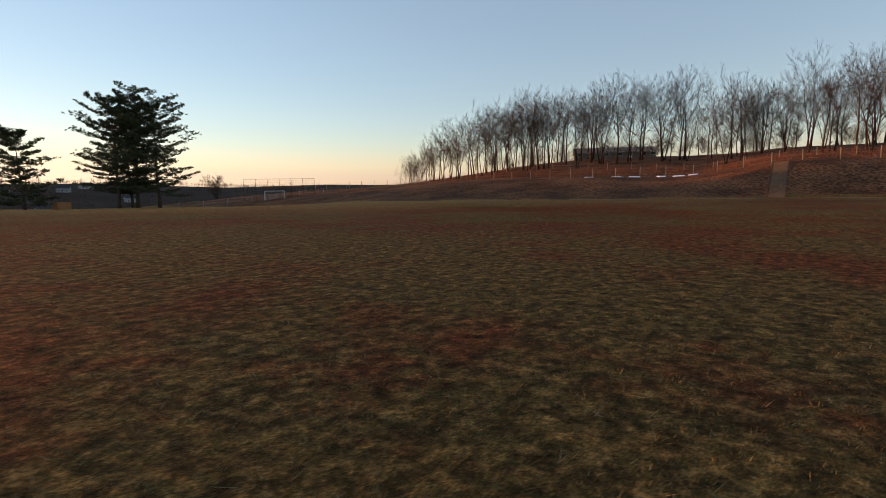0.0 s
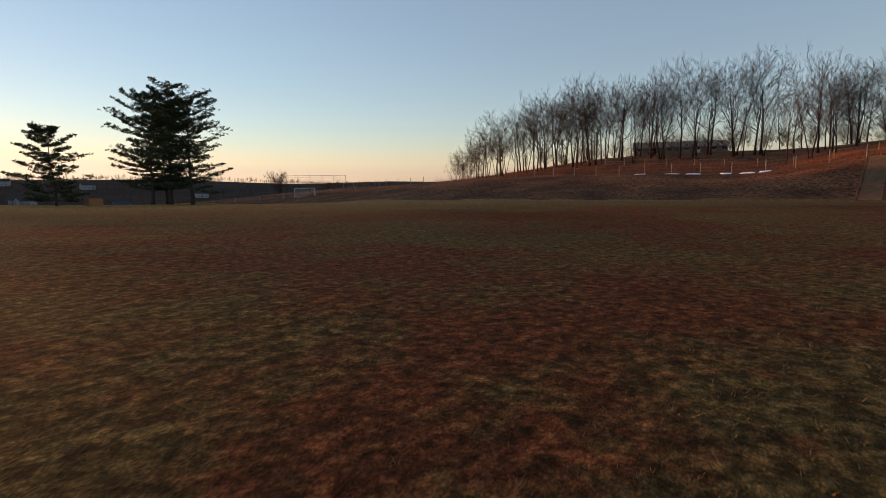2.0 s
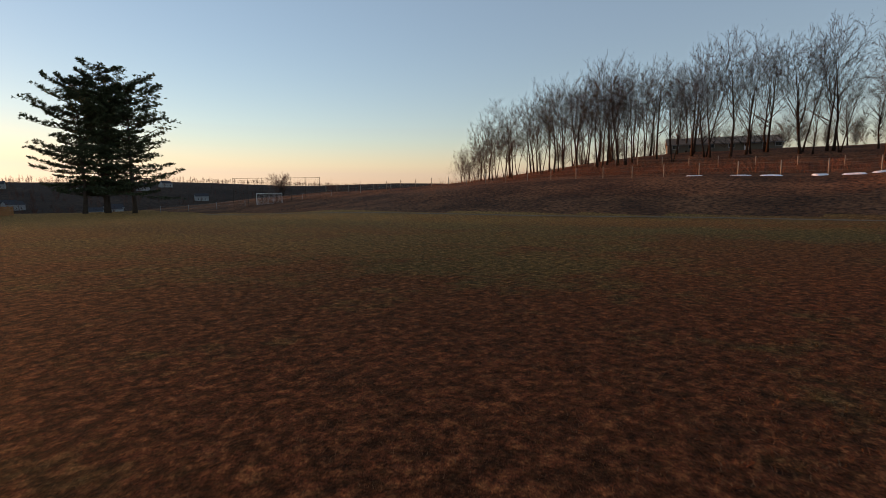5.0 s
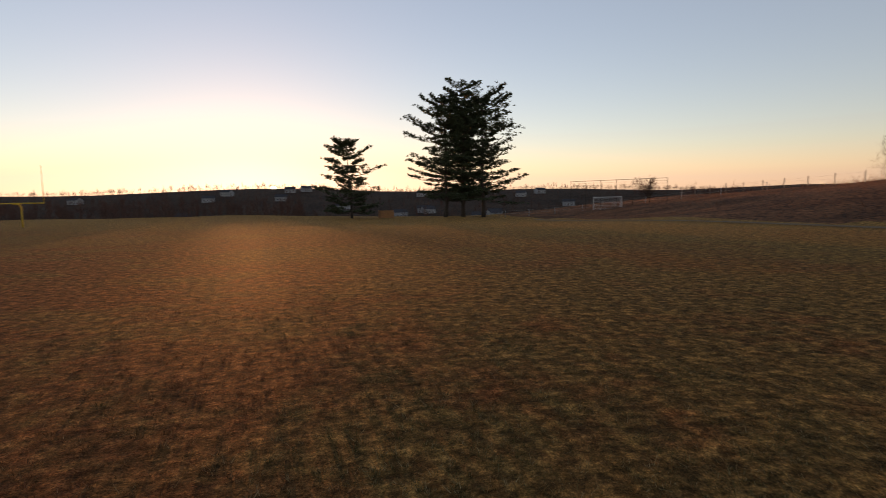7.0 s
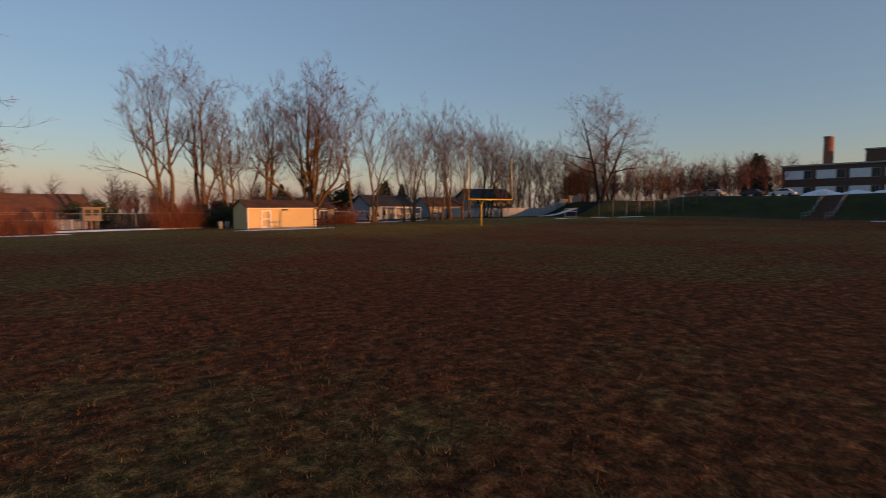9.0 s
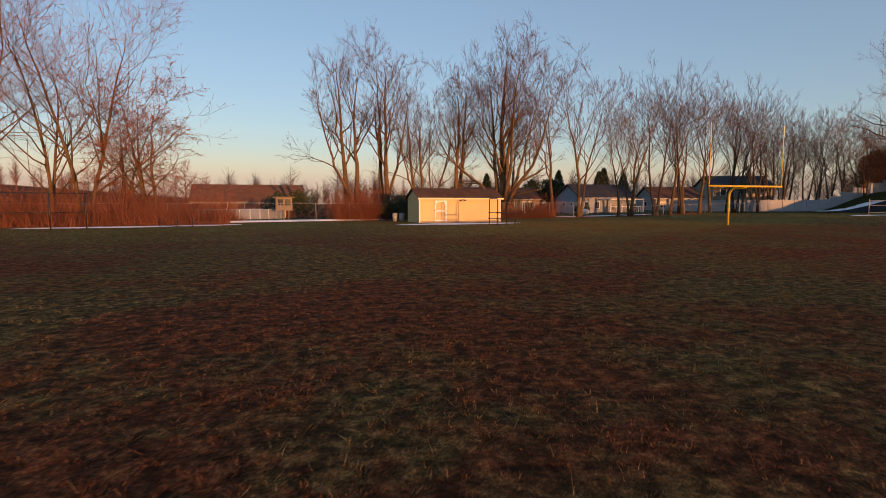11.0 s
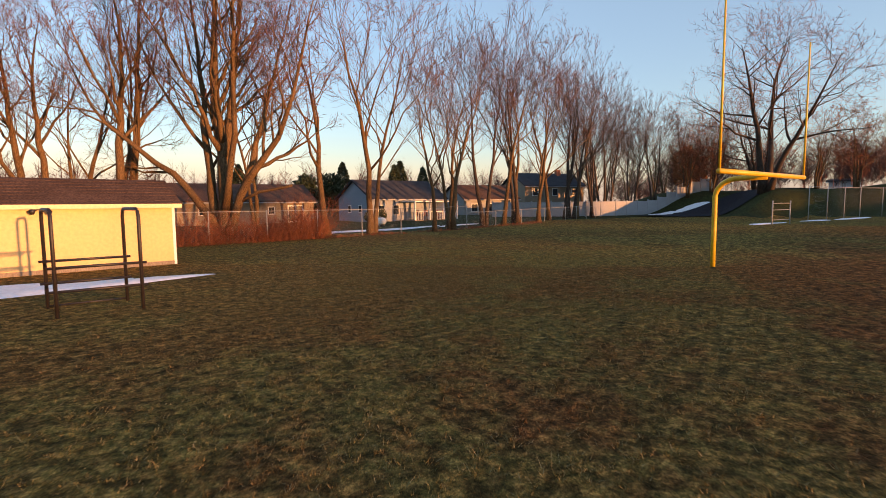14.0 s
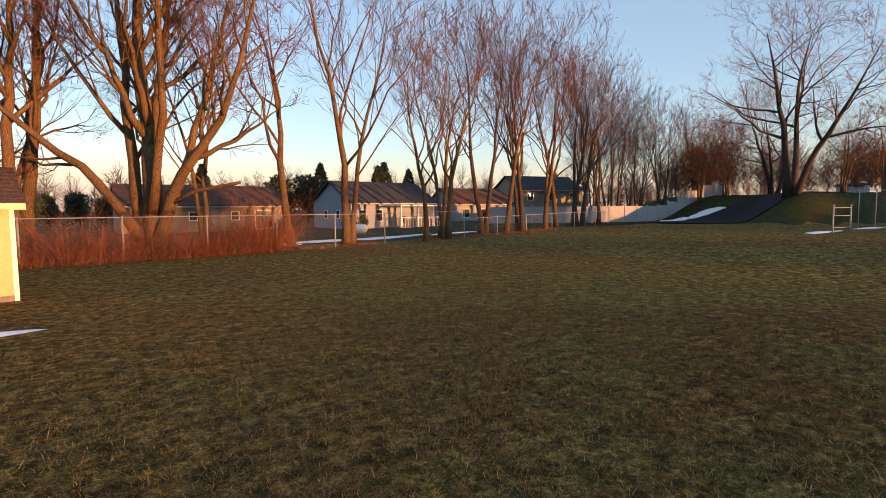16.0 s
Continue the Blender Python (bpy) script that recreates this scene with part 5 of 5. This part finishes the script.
# ---- school ----
def school():
    s = thing("school_building", (100.0, -3.0, 3.9), "long two-storey dark brick school with white wall panels", "school", "", 6.0)
    L, D, H = 122, 18, 7.5
    box_part("wall", 0, D, -L, 0, -1, H, DARKBRICK, s)
    box_part("roof_edge", -0.25, D + 0.2, -L - 0.2, 0.2, H, H + 0.35, CONCRETE, s)
    n = 20
    for i in range(n):
        ya, yb = -L * (i + 0.12) / n, -L * (i + 0.72) / n
        for z0, z1 in ((0.9, 2.7), (4.5, 6.5)):
            box_part("wall_panel", -0.10, 0.0, yb, ya, z0, z1, PANEL, s)
            bm = bmesh.new()
            yc = -L * (i + 0.86) / n
            add_box(bm, -0.06, 0, yc - 0.75, yc + 0.75, z0, z1)
            w = part("window", bm, GALV, s)
            box_part("pane", -0.075, -0.06, yc - 0.66, yc - 0.03, z0 + 0.1, z1 - 0.1, GLASS, w)
            box_part("pane", -0.075, -0.06, yc + 0.03, yc + 0.66, z0 + 0.1, z1 - 0.1, GLASS, w)
    box_part("upper_block", 9, 26, -50, -15, H + 0.35, 11.2, DARKBRICK, s, "dark brick upper storey catching the low sun")
    box_part("upper_roof", 8.8, 26.2, -50.2, -14.8, 11.2, 11.5, CONCRETE, s)
    tube_part("chimney", [([(9, -8, H - 8), (9, -8, 14.6)], [1.15, 1.0])], BRICK, s, "tall red brick chimney", 12)
    tube_part("chimney_cap", [([(9, -8, 14.6), (9, -8, 14.9)], 1.15)], CONCRETE, s, "", 12)


school()

def snow_heap(x, y, r, h, seed):
    rg = np.random.default_rng(seed)
    n, rings = 22, 5
    v, f = [(0, 0, h)], []
    for k in range(1, rings + 1):
        for i in range(n):
            a = 2 * math.pi * i / n
            q = r * k / rings * (1 + rg.normal(0, 0.09))
            v.append((q * 1.5 * math.sin(a), q * math.cos(a) * 1.2, max(-0.1, h * (1 - (k / rings) ** 1.1) + rg.normal(0, 0.08 * h)) if k < rings else -0.15))
    for i in range(n):
        f.append((0, 1 + i, 1 + (i + 1) % n))
        for k in range(rings - 1):
            a, b = 1 + k * n + i, 1 + k * n + (i + 1) % n
            f.append((a, a + n, b + n, b))
    ob = mesh_ob("snow_mound", v, f, SNOW, None, "", True)
    ob.location = (x, y, gz(x, y))
    ob.rotation_euler = (0, 0, math.pi / 2)
    tagged(ob, "ploughed heap of old snow above the slope", "snow heap", "snow heaps")


for i, (x, y, r, h) in enumerate(((66, -18.5, 2.2, 1.0), (67, -23.0, 1.8, 0.8), (66, -29.0, 2.4, 1.1), (67.5, -33.0, 2.6, 1.5), (66.5, -37.5, 2.0, 0.8))):
    snow_heap(x, y, r, h, 70 + i)


def car(loc, rz, paint, label):
    c = thing("car", loc, label, "car", "parked cars", rz)
    prof = [(-2.2, 0.35), (-2.25, 0.75), (-1.7, 0.92), (-1.0, 1.42), (0.5, 1.45), (1.2, 0.95), (2.1, 0.82), (2.25, 0.6), (2.2, 0.32)]
    bm = bmesh.new()
    sides = []
    for y, k in ((-0.85, 0.94), (-0.88, 1.0), (0.88, 1.0), (0.85, 0.94)):
        sides.append([bm.verts.new((px * k, y * (0.82 if pz > 1.1 else 1.0), pz)) for px, pz in prof])
    for a, b in zip(sides, sides[1:]):
        for i in range(len(prof)):
            j = (i + 1) % len(prof)
            bm.faces.new((a[i], a[j], b[j], b[i]))
    bm.faces.new(sides[0])
    bm.faces.new(list(reversed(sides[-1])))
    bmesh.ops.recalc_face_normals(bm, faces=bm.faces)
    part("body", bm, paint, c)
    for y in (-0.80, 0.80):
        mesh_ob("side_window", [(-1.45, y * 1.06, 1.0), (0.95, y * 1.06, 1.0), (0.42, y * 0.95, 1.36), (-0.98, y * 0.95, 1.36)], [(0, 1, 2, 3)] if y < 0 else [(3, 2, 1, 0)], GLASS, c)
    for x in (-1.4, 1.4):
        for y in (-0.8, 0.8):
            tube_part("tyre", [([(x, y - 0.1, 0.32), (x, y + 0.1, 0.32)], 0.32)], BLACKSTEEL, c, "", 12)
    for y in (-0.6, 0.6):
        box_part("headlight", 2.2, 2.26, y - 0.15, y + 0.15, 0.6, 0.72, PANEL, c)


SILVER = plain("silver_paint", (0.45, 0.46, 0.48), 0.35, 0.5, vary=0.05, scale=1, bump=0)
CARBLUE = plain("dark_blue_paint", (0.05, 0.07, 0.12), 0.3, 0.2, vary=0.05, scale=1, bump=0)
car((74.0, 2.5, gz(74, 2.5)), 80, SILVER, "silver parked car above the slope")
car((77.0, -4.0, gz(77, -4)), 85, CARBLUE, "dark blue parked car above the slope")
car((73.5, -10.5, gz(73.5, -10.5)), 95, PANEL, "white parked car above the slope")

house((105.0, 20.0, gz(105, 20)), 80 - 180, 4.2, 2.6, 2.2, 0.3, PANEL, GREYSHINGLE, "small white hut far beyond the slope", ())


def gas_tank():
    t = thing("gas_tank", (9.1, 34.5, 0), "white domestic gas tank beside the blue house", "tank", "", 20)
    prof = [(0.02, -0.75), (0.2, -0.72), (0.33, -0.6), (0.36, -0.45), (0.36, 0.45), (0.33, 0.6), (0.2, 0.72), (0.02, 0.75)]
    tube_part("shell", [([(x, 0, 0.55) for _, x in prof], [r for r, _ in prof])], WHITEP, t, "", 14)
    for x in (-0.4, 0.4):
        box_part("foot", x - 0.06, x + 0.06, -0.25, 0.25, -0.05, 0.3, CONCRETE, t)
    tube_part("valve_cap", [([(0, 0, 0.85), (0, 0, 1.02)], 0.1)], GALV, t, "", 8)


gas_tank()

# ---- asphalt path and white fence ----
def asphalt_path():
    pts = [(41, 25.4), (46, 23.9), (50.5, 22.0), (55, 20.2), (59, 18.8), (66, 18.2)]
    v, f = [], []
    cs = []
    for (xa, ya), (xb, yb) in zip(pts, pts[1:]):
        for u in np.linspace(0, 1, 6, endpoint=False):
            cs.append((xa + (xb - xa) * u, ya + (yb - ya) * u))
    for i, (x, y) in enumerate(cs):
        x2, y2 = cs[min(i + 1, len(cs) - 1)]
        x1, y1 = cs[max(i - 1, 0)]
        nx, ny = -(y2 - y1), x2 - x1
        L = math.hypot(nx, ny)
        for k, o in enumerate(np.linspace(-6.5, 1.6, 7)):
            px, py = x + nx / L * o, y + ny / L * o
            v.append((px, py, gz(px, py) + 0.10))
    for i in range(len(cs) - 1):
        for k in range(6):
            a = i * 7 + k
            f.append((a, a + 7, a + 8, a + 1))
    tagged(mesh_ob("path", v, f, ASPHALT, None, "", True), "dark asphalt path climbing the grass slope", "path", "", "structure")


asphalt_path()
snow_patch("snow_patch", [(47.5, 26.0, 2.4, 0.7, -18), (51.5, 24.2, 2.8, 0.8, -24)], 21, "long snow patch along the asphalt path", 0.15)


def white_fence():
    pts = [(27.8, 37.8), (35.2, 31.6), (41.0, 28.9), (54.3, 27.6), (62, 26.0)]
    o = Vector((27.8, 37.8, 0))
    fe = thing("vinyl_fence", o, "white vinyl privacy fence in front of the houses", "fence", "fences")
    for (xa, ya), (xb, yb) in zip(pts, pts[1:]):
        L = math.hypot(xb - xa, yb - ya)
        n = round(L / 2.4)
        for i in range(n):
            x, y = xa + (xb - xa) * i / n, ya + (yb - ya) * i / n
            z = gz(x, y)
            a = math.degrees(math.atan2(yb - ya, xb - xa))
            M = pose(x - o.x, y - o.y, z - o.z, 0, 0, a)
            ps = box_part("fence_post", -0.07, 0.07, -0.07, 0.07, -0.3, 2.0, VINYL, fe, "", 0.01)
            ps.matrix_basis = M
            pn = box_part("fence_panel", 0.07, L / n - 0.07, -0.025, 0.025, 0.06, 1.85, VINYL, fe)
            pn.matrix_basis = M
            rl = box_part("fence_rail", 0.07, L / n - 0.07, -0.045, 0.045, 1.72, 1.86, VINYL, fe)
            rl.matrix_basis = M


white_fence()

# ---- trees by the school, far woods ----
tH = make_tree("broad bare tree on the slope beside the school", DARKBARK, TWIG, G, (54.0, -101.0, gz(54, -101)), seed=51, height=18.0, radius=0.5, stems=3, fork=0.16, limbs=11, l2=8, l3=5, l4=5, twig_r=0.026, spread=0.8, up=0.4, tilts=(0.05, 0.2))
tree_copies(tH, [(-292, -479, 1.65, 20), (-333, -453, 1.2, 140), (70, -130, 0.55, 300), (88, -138, 0.55, 160), (66, -150, 0.55, 230), (95, -150, 0.6, 80), (60, -116, 0.85, 90), (64, -122, 0.72, 200), (78, -98, 0.72, 30)])


def fir(loc, height, width, seed, label):
    rng = np.random.default_rng(seed)
    t = thing("fir_tree", loc, label, "tree", "firs")
    tube_part("trunk", [([(0, 0, -0.3), (0, 0, height * 0.95)], [height * 0.02, 0.03])], PINEBARK, t, "", 7)
    v, f = [], []
    for _ in range(1700):
        s = rng.uniform(0.05, 1)
        r = width * (1 - s) ** 0.85 * rng.uniform(0.5, 1.08) + 0.1
        a = rng.uniform(0, 6.283)
        e = np.array((math.cos(a) * r, math.sin(a) * r, s * height))
        dd = np.array((math.cos(a), math.sin(a), -0.25)) + rng.normal(0, 0.4, 3)
        dd /= np.linalg.norm(dd)
        wv = np.cross(dd, rng.normal(0, 1, 3))
        wv *= 0.16 / np.linalg.norm(wv)
        ll = rng.uniform(0.5, 1.0)
        b = len(v)
        v.extend((e - dd * ll * 0.5, e + wv, e + dd * ll * 0.5, e - wv))
        f.append((b, b + 1, b + 2, b + 3))
    mesh_ob("foliage", v, f, NEEDLE, t)
    return t


f1 = fir((86, -96, gz(86, -96)), 10.0, 3.1, 61, "dark conical evergreen beside the school")
tree_copies(f1, [(98, 0.8, 1.0, 40), (103, 3.5, 1.1, 90), (30, 62, 0.8, 20), (34, 66, 0.9, 80), (24, 68, 0.85, 200), (8, 70, 0.8, 120), (42, 70, 0.85, 10)])


def round_evergreen(loc, height, width, seed, label, leaf=NEEDLE):
    """A dense rounded evergreen: short stem and lumpy crown of small sprays."""
    rng = np.random.default_rng(seed)
    t = thing("evergreen", loc, label, "tree", "round evergreens")
    tube_part("trunk", [([(0, 0, -0.3), (0, 0, height * 0.8)], [height * 0.022, 0.03])], PINEBARK, t, "", 7)
    lumps = [(np.array((rng.normal(0, 0.45) * width, rng.normal(0, 0.45) * width, height * rng.uniform(0.22, 0.8))), rng.uniform(0.35, 0.6) * width) for _ in range(13)]
    v, f = [], []
    for _ in range(2600):
        c, r = lumps[int(rng.integers(0, len(lumps)))]
        dd = rng.normal(0, 1, 3)
        dd /= np.linalg.norm(dd)
        e = c + dd * r * rng.uniform(0.75, 1.08) * np.array((1, 1, 1.2))
        if e[2] < 0.05:
            continue
        dd = dd + rng.normal(0, 0.5, 3)
        dd /= np.linalg.norm(dd)
        wv = np.cross(dd, rng.normal(0, 1, 3))
        wv *= 0.035 * height / (np.linalg.norm(wv) + 1e-9) * rng.uniform(0.5, 1)
        ll = height * rng.uniform(0.05, 0.09)
        b = len(v)
        v.extend((e - dd * ll * 0.5, e + wv * 0.6, e + dd * ll * 0.6, e - wv * 0.6))
        f.append((b, b + 1, b + 2, b + 3))
    mesh_ob("foliage", v, f, leaf, t)
    return t


e1 = round_evergreen((15.5, 63.0, 0), 7.2, 2.4, 71, "dark rounded evergreen behind the tan house")
tree_copies(e1, [(20.0, 64.5, 1.0, 120), (-8.0, 72.0, 0.62, 40), (-5.0, 73.0, 0.66, 100), (-2.4, 73.5, 0.6, 200), (-11.0, 71.0, 0.55, 300), (-14.0, 72.0, 0.6, 20), (79.0, -95.0, 1.0, 90), (40.5, -143.0, 0.8, 10), (44.0, -139.0, 0.7, 100)])
round_evergreen((63.5, 29.5, gz(63.5, 29.5)), 7.4, 2.6, 73, "tree still holding dry brown leaves", DRYLEAF)
e2 = round_evergreen((-21.7, 20.8, 0), 2.75, 1.1, 72, "dark green evergreen shrub beside the shed")
tree_copies(e2, [(-23.0, 22.0, 0.85, 70), (-31.2, 39.0, 1.4, 150), (-34.4, 38.6, 1.3, 250), (11.2, 40.0, 0.5, 30), (12.6, 39.5, 0.6, 200)])
for x, y, k in ((-22.5, 18.2, 0), (-23.1, 18.7, 1)):
    bn = thing("yard_bin", (x, y, 0), "pale plastic yard bin standing beside the shed", "bin", "yard bins", 20 * k)
    bm = bmesh.new()
    bmesh.ops.create_cone(bm, cap_ends=True, segments=14, radius1=0.21, radius2=0.27, depth=0.75, matrix=Matrix.Translation((0, 0, 0.375)))
    part("body", bm, GALV, bn, "", True)
    bm = bmesh.new()
    bmesh.ops.create_cone(bm, cap_ends=True, segments=14, radius1=0.29, radius2=0.2, depth=0.09, matrix=Matrix.Translation((0, 0, 0.795)))
    part("lid", bm, GALV, bn, "", True)


def far_woods(seed, spots_fn, count, label, hmin, hmax, mat):
    """A stand of small, simple bare trees in one mesh."""
    rng = np.random.default_rng(seed)
    v, f = [], []
    for _ in range(count):
        x, y = spots_fn(rng)
        z = gz(x, y)
        h = rng.uniform(hmin, hmax)
        b = len(v)
        w = h * 0.012
        v.extend(((x - w, y, z - 0.5), (x + w, y, z - 0.5), (x, y, z + h)))
        f.append((b, b + 1, b + 2))
        wide = rng.uniform(0.26, 0.42)
        for k in range(46):
            s = rng.uniform(0.2, 0.98)
            a = rng.uniform(0, 6.283)
            r = h * wide * 0.75 * math.sin(math.pi * min(0.95, 0.22 + s * 0.70)) * rng.uniform(0.4, 1.15)
            p = np.array((x, y, z + h * s * 0.75))
            q = p + np.array((math.cos(a) * r, math.sin(a) * r, h * rng.uniform(0.16, 0.38)))
            b = len(v)
            ww = h * 0.0075
            v.extend((p - (0, 0, ww), p + (0, 0, ww), q))
            f.append((b, b + 1, b + 2))
            m = (p + q) / 2
            q2 = m + np.array((rng.normal(0, r * 0.5), rng.normal(0, r * 0.5), h * 0.1))
            b = len(v)
            v.extend((m - (0, 0, ww * 0.7), m + (0, 0, ww * 0.7), q2))
            f.append((b, b + 1, b + 2))
    return tagged(mesh_ob("woods", v, f, mat), label, "woods", "", "stuff")


def ring(az0, az1, r0, r1, cx=-30, cy=-40):
    def spot(rng):
        az, r = radians(rng.uniform(az0, az1)), rng.uniform(r0, r1)
        return cx + r * math.sin(az), cy + r * math.cos(az)
    return spot


far_woods(1, ring(140, 222, 190, 330), 420, "dark bare woods in the valley beyond the field", 6, 11, TWIG)
far_woods(6, lambda r: (r.uniform(-25, 130), r.uniform(-235, -168)), 620, "dark bare thicket below the field's southern edge", 4, 6.5, TWIG)
far_woods(7, lambda r: (r.uniform(62, 150), r.uniform(-215, -135)), 300, "dark bare woods south of the school", 4, 8, DARKBARK)
far_woods(8, lambda r: (r.uniform(-235, -165), r.uniform(-125, 30)), 230, "bare woods over the crown of the hill", 6, 11, DARKBARK)
far_woods(2, ring(135, 225, 420, 800), 1400, "distant bare woods on the southern ridge", 4, 9, TWIG)
far_woods(9, ring(135, 225, 740, 880), 1300, "bare trees along the crest of the southern ridge", 3, 6.5, DARKBARK)
far_woods(3, ring(-50, 78, 135, 240), 620, "bare woods behind the houses", 7, 13, TWIG)
far_woods(4, ring(52, 74, 108, 150), 130, "bare woods behind the tall fence", 7, 11, TWIG)
far_woods(5, ring(75, 135, 200, 330), 300, "bare woods behind the school", 8, 12, DARKBARK)

# houses of the far town in the valley and on the ridge
rng = np.random.default_rng(5)
base = None
for k in range(26):
    az, r = radians(rng.uniform(152, 202)), rng.uniform(300, 620)
    x, y = -40 + r * math.sin(az), -40 + r * math.cos(az)
    m = pose(x, y, gz(x, y), 0, 0, rng.uniform(-30, 30) + 180)
    if base is None:
        base = house((0, 0, 0), 0, 11, 8, 4.2, 2.4, GREYWALL, GREYSHINGLE, "small pale house of the far town", W4((-3, 0, 3), 1.0, 2.4), group="far houses")
        base.matrix_basis = m
    else:
        copy_thing(base, m)

# ---- grass tufts along the flown strip ----
def make_blade():
    m, nt, b = material("grass_blades", 0.85)
    b.inputs["Specular IOR Level"].default_value = 0.04
    geo = nt.nodes.new("ShaderNodeNewGeometry")
    green = ramp_node(nt, geo.outputs["Random Per Island"], [(0.0, (0.05, 0.05, 0.018)), (0.6, (0.13, 0.105, 0.042)), (1.0, (0.34, 0.26, 0.14))])
    fresh = ramp_node(nt, geo.outputs["Random Per Island"], [(0.0, (0.045, 0.07, 0.024)), (0.55, (0.13, 0.145, 0.05)), (1.0, (0.42, 0.36, 0.18))])
    green = mix_node(nt, north_fade(nt), fresh, green)
    brown = ramp_node(nt, geo.outputs["Random Per Island"], [(0.0, (0.08, 0.027, 0.014)), (0.6, (0.18, 0.06, 0.03)), (1.0, (0.28, 0.15, 0.075))])
    nt.links.new(mix_node(nt, patch_fac(nt), green, brown), b.inputs["Base Color"])
    return m


BLADE = make_blade()


def grass():
    """Clumped tufts: each a small fan of blades that leans outward."""
    rng = np.random.default_rng(9)
    way = np.array(((7, -17), (-5, -15.5), (-22, -24), (-38, -36), (-50, -46), (-46, -40), (-33, -30), (-24, -12), (-15, 0), (-5, 12)), float)
    n = 56000
    seg = rng.integers(0, len(way) - 1, n)
    u = rng.uniform(0, 1, n)[:, None]
    c = way[seg] * (1 - u) + way[seg + 1] * u + rng.normal(0, 4.6, (n, 2))
    c = np.concatenate([c, np.column_stack([rng.uniform(-17, 5, 8000), rng.uniform(-3, 13, 8000)])])
    c = np.concatenate([c, np.column_stack([rng.normal(-9.0, 5.0, 30000), rng.normal(3.0, 4.5, 30000)])])
    c = c[c[:, 1] < 13]
    c = c[~((np.abs(c[:, 0] + 17.6) < 4.6) & (c[:, 1] > 8.4))]
    dens = 0.5 + 0.5 * np.sin(c[:, 0] * 2.1 + 1.7 * np.sin(c[:, 1] * 1.3)) * np.sin(c[:, 1] * 1.9 + 1.3 * np.sin(c[:, 0] * 0.9))
    c = c[rng.uniform(0, 1, len(c)) < 0.45 + 0.7 * dens]
    n, k = len(c), 12
    size = np.repeat(rng.gamma(6.0, 1 / 6.0, n), k)
    m = n * k
    a = rng.uniform(0, 2 * math.pi, m)
    r = np.abs(rng.normal(0, 0.046, m)) * size
    out = np.column_stack([np.cos(a), np.sin(a)])
    foot = np.repeat(c, k, 0) + out * r[:, None]
    base3 = np.column_stack([foot, np.full(m, -0.005)])
    h = rng.gamma(6.0, 0.0047, m) * size ** 0.7 + 0.010
    lean = out * (r * 0.9)[:, None] + rng.normal(0, 0.45, (m, 2)) * h[:, None]
    b = rng.uniform(0, 2 * math.pi, m)
    w = np.column_stack([np.cos(b), np.sin(b), np.zeros(m)]) * rng.uniform(0.0022, 0.0044, m)[:, None]
    tip = base3 + np.column_stack([lean, h])
    co = np.stack([base3 - w, base3 + w, tip], 1).reshape(-1, 3)
    me = bpy.data.meshes.new("grass")
    me.vertices.add(m * 3)
    me.vertices.foreach_set("co", co.ravel())
    me.loops.add(m * 3)
    me.loops.foreach_set("vertex_index", np.arange(m * 3))
    me.polygons.add(m)
    me.polygons.foreach_set("loop_start", np.arange(m) * 3)
    me.update(calc_edges=True)
    me.materials.append(BLADE)
    tagged(new("grass", me), "short patchy winter grass, olive green and reddish brown", "grass", "", "stuff")


grass()
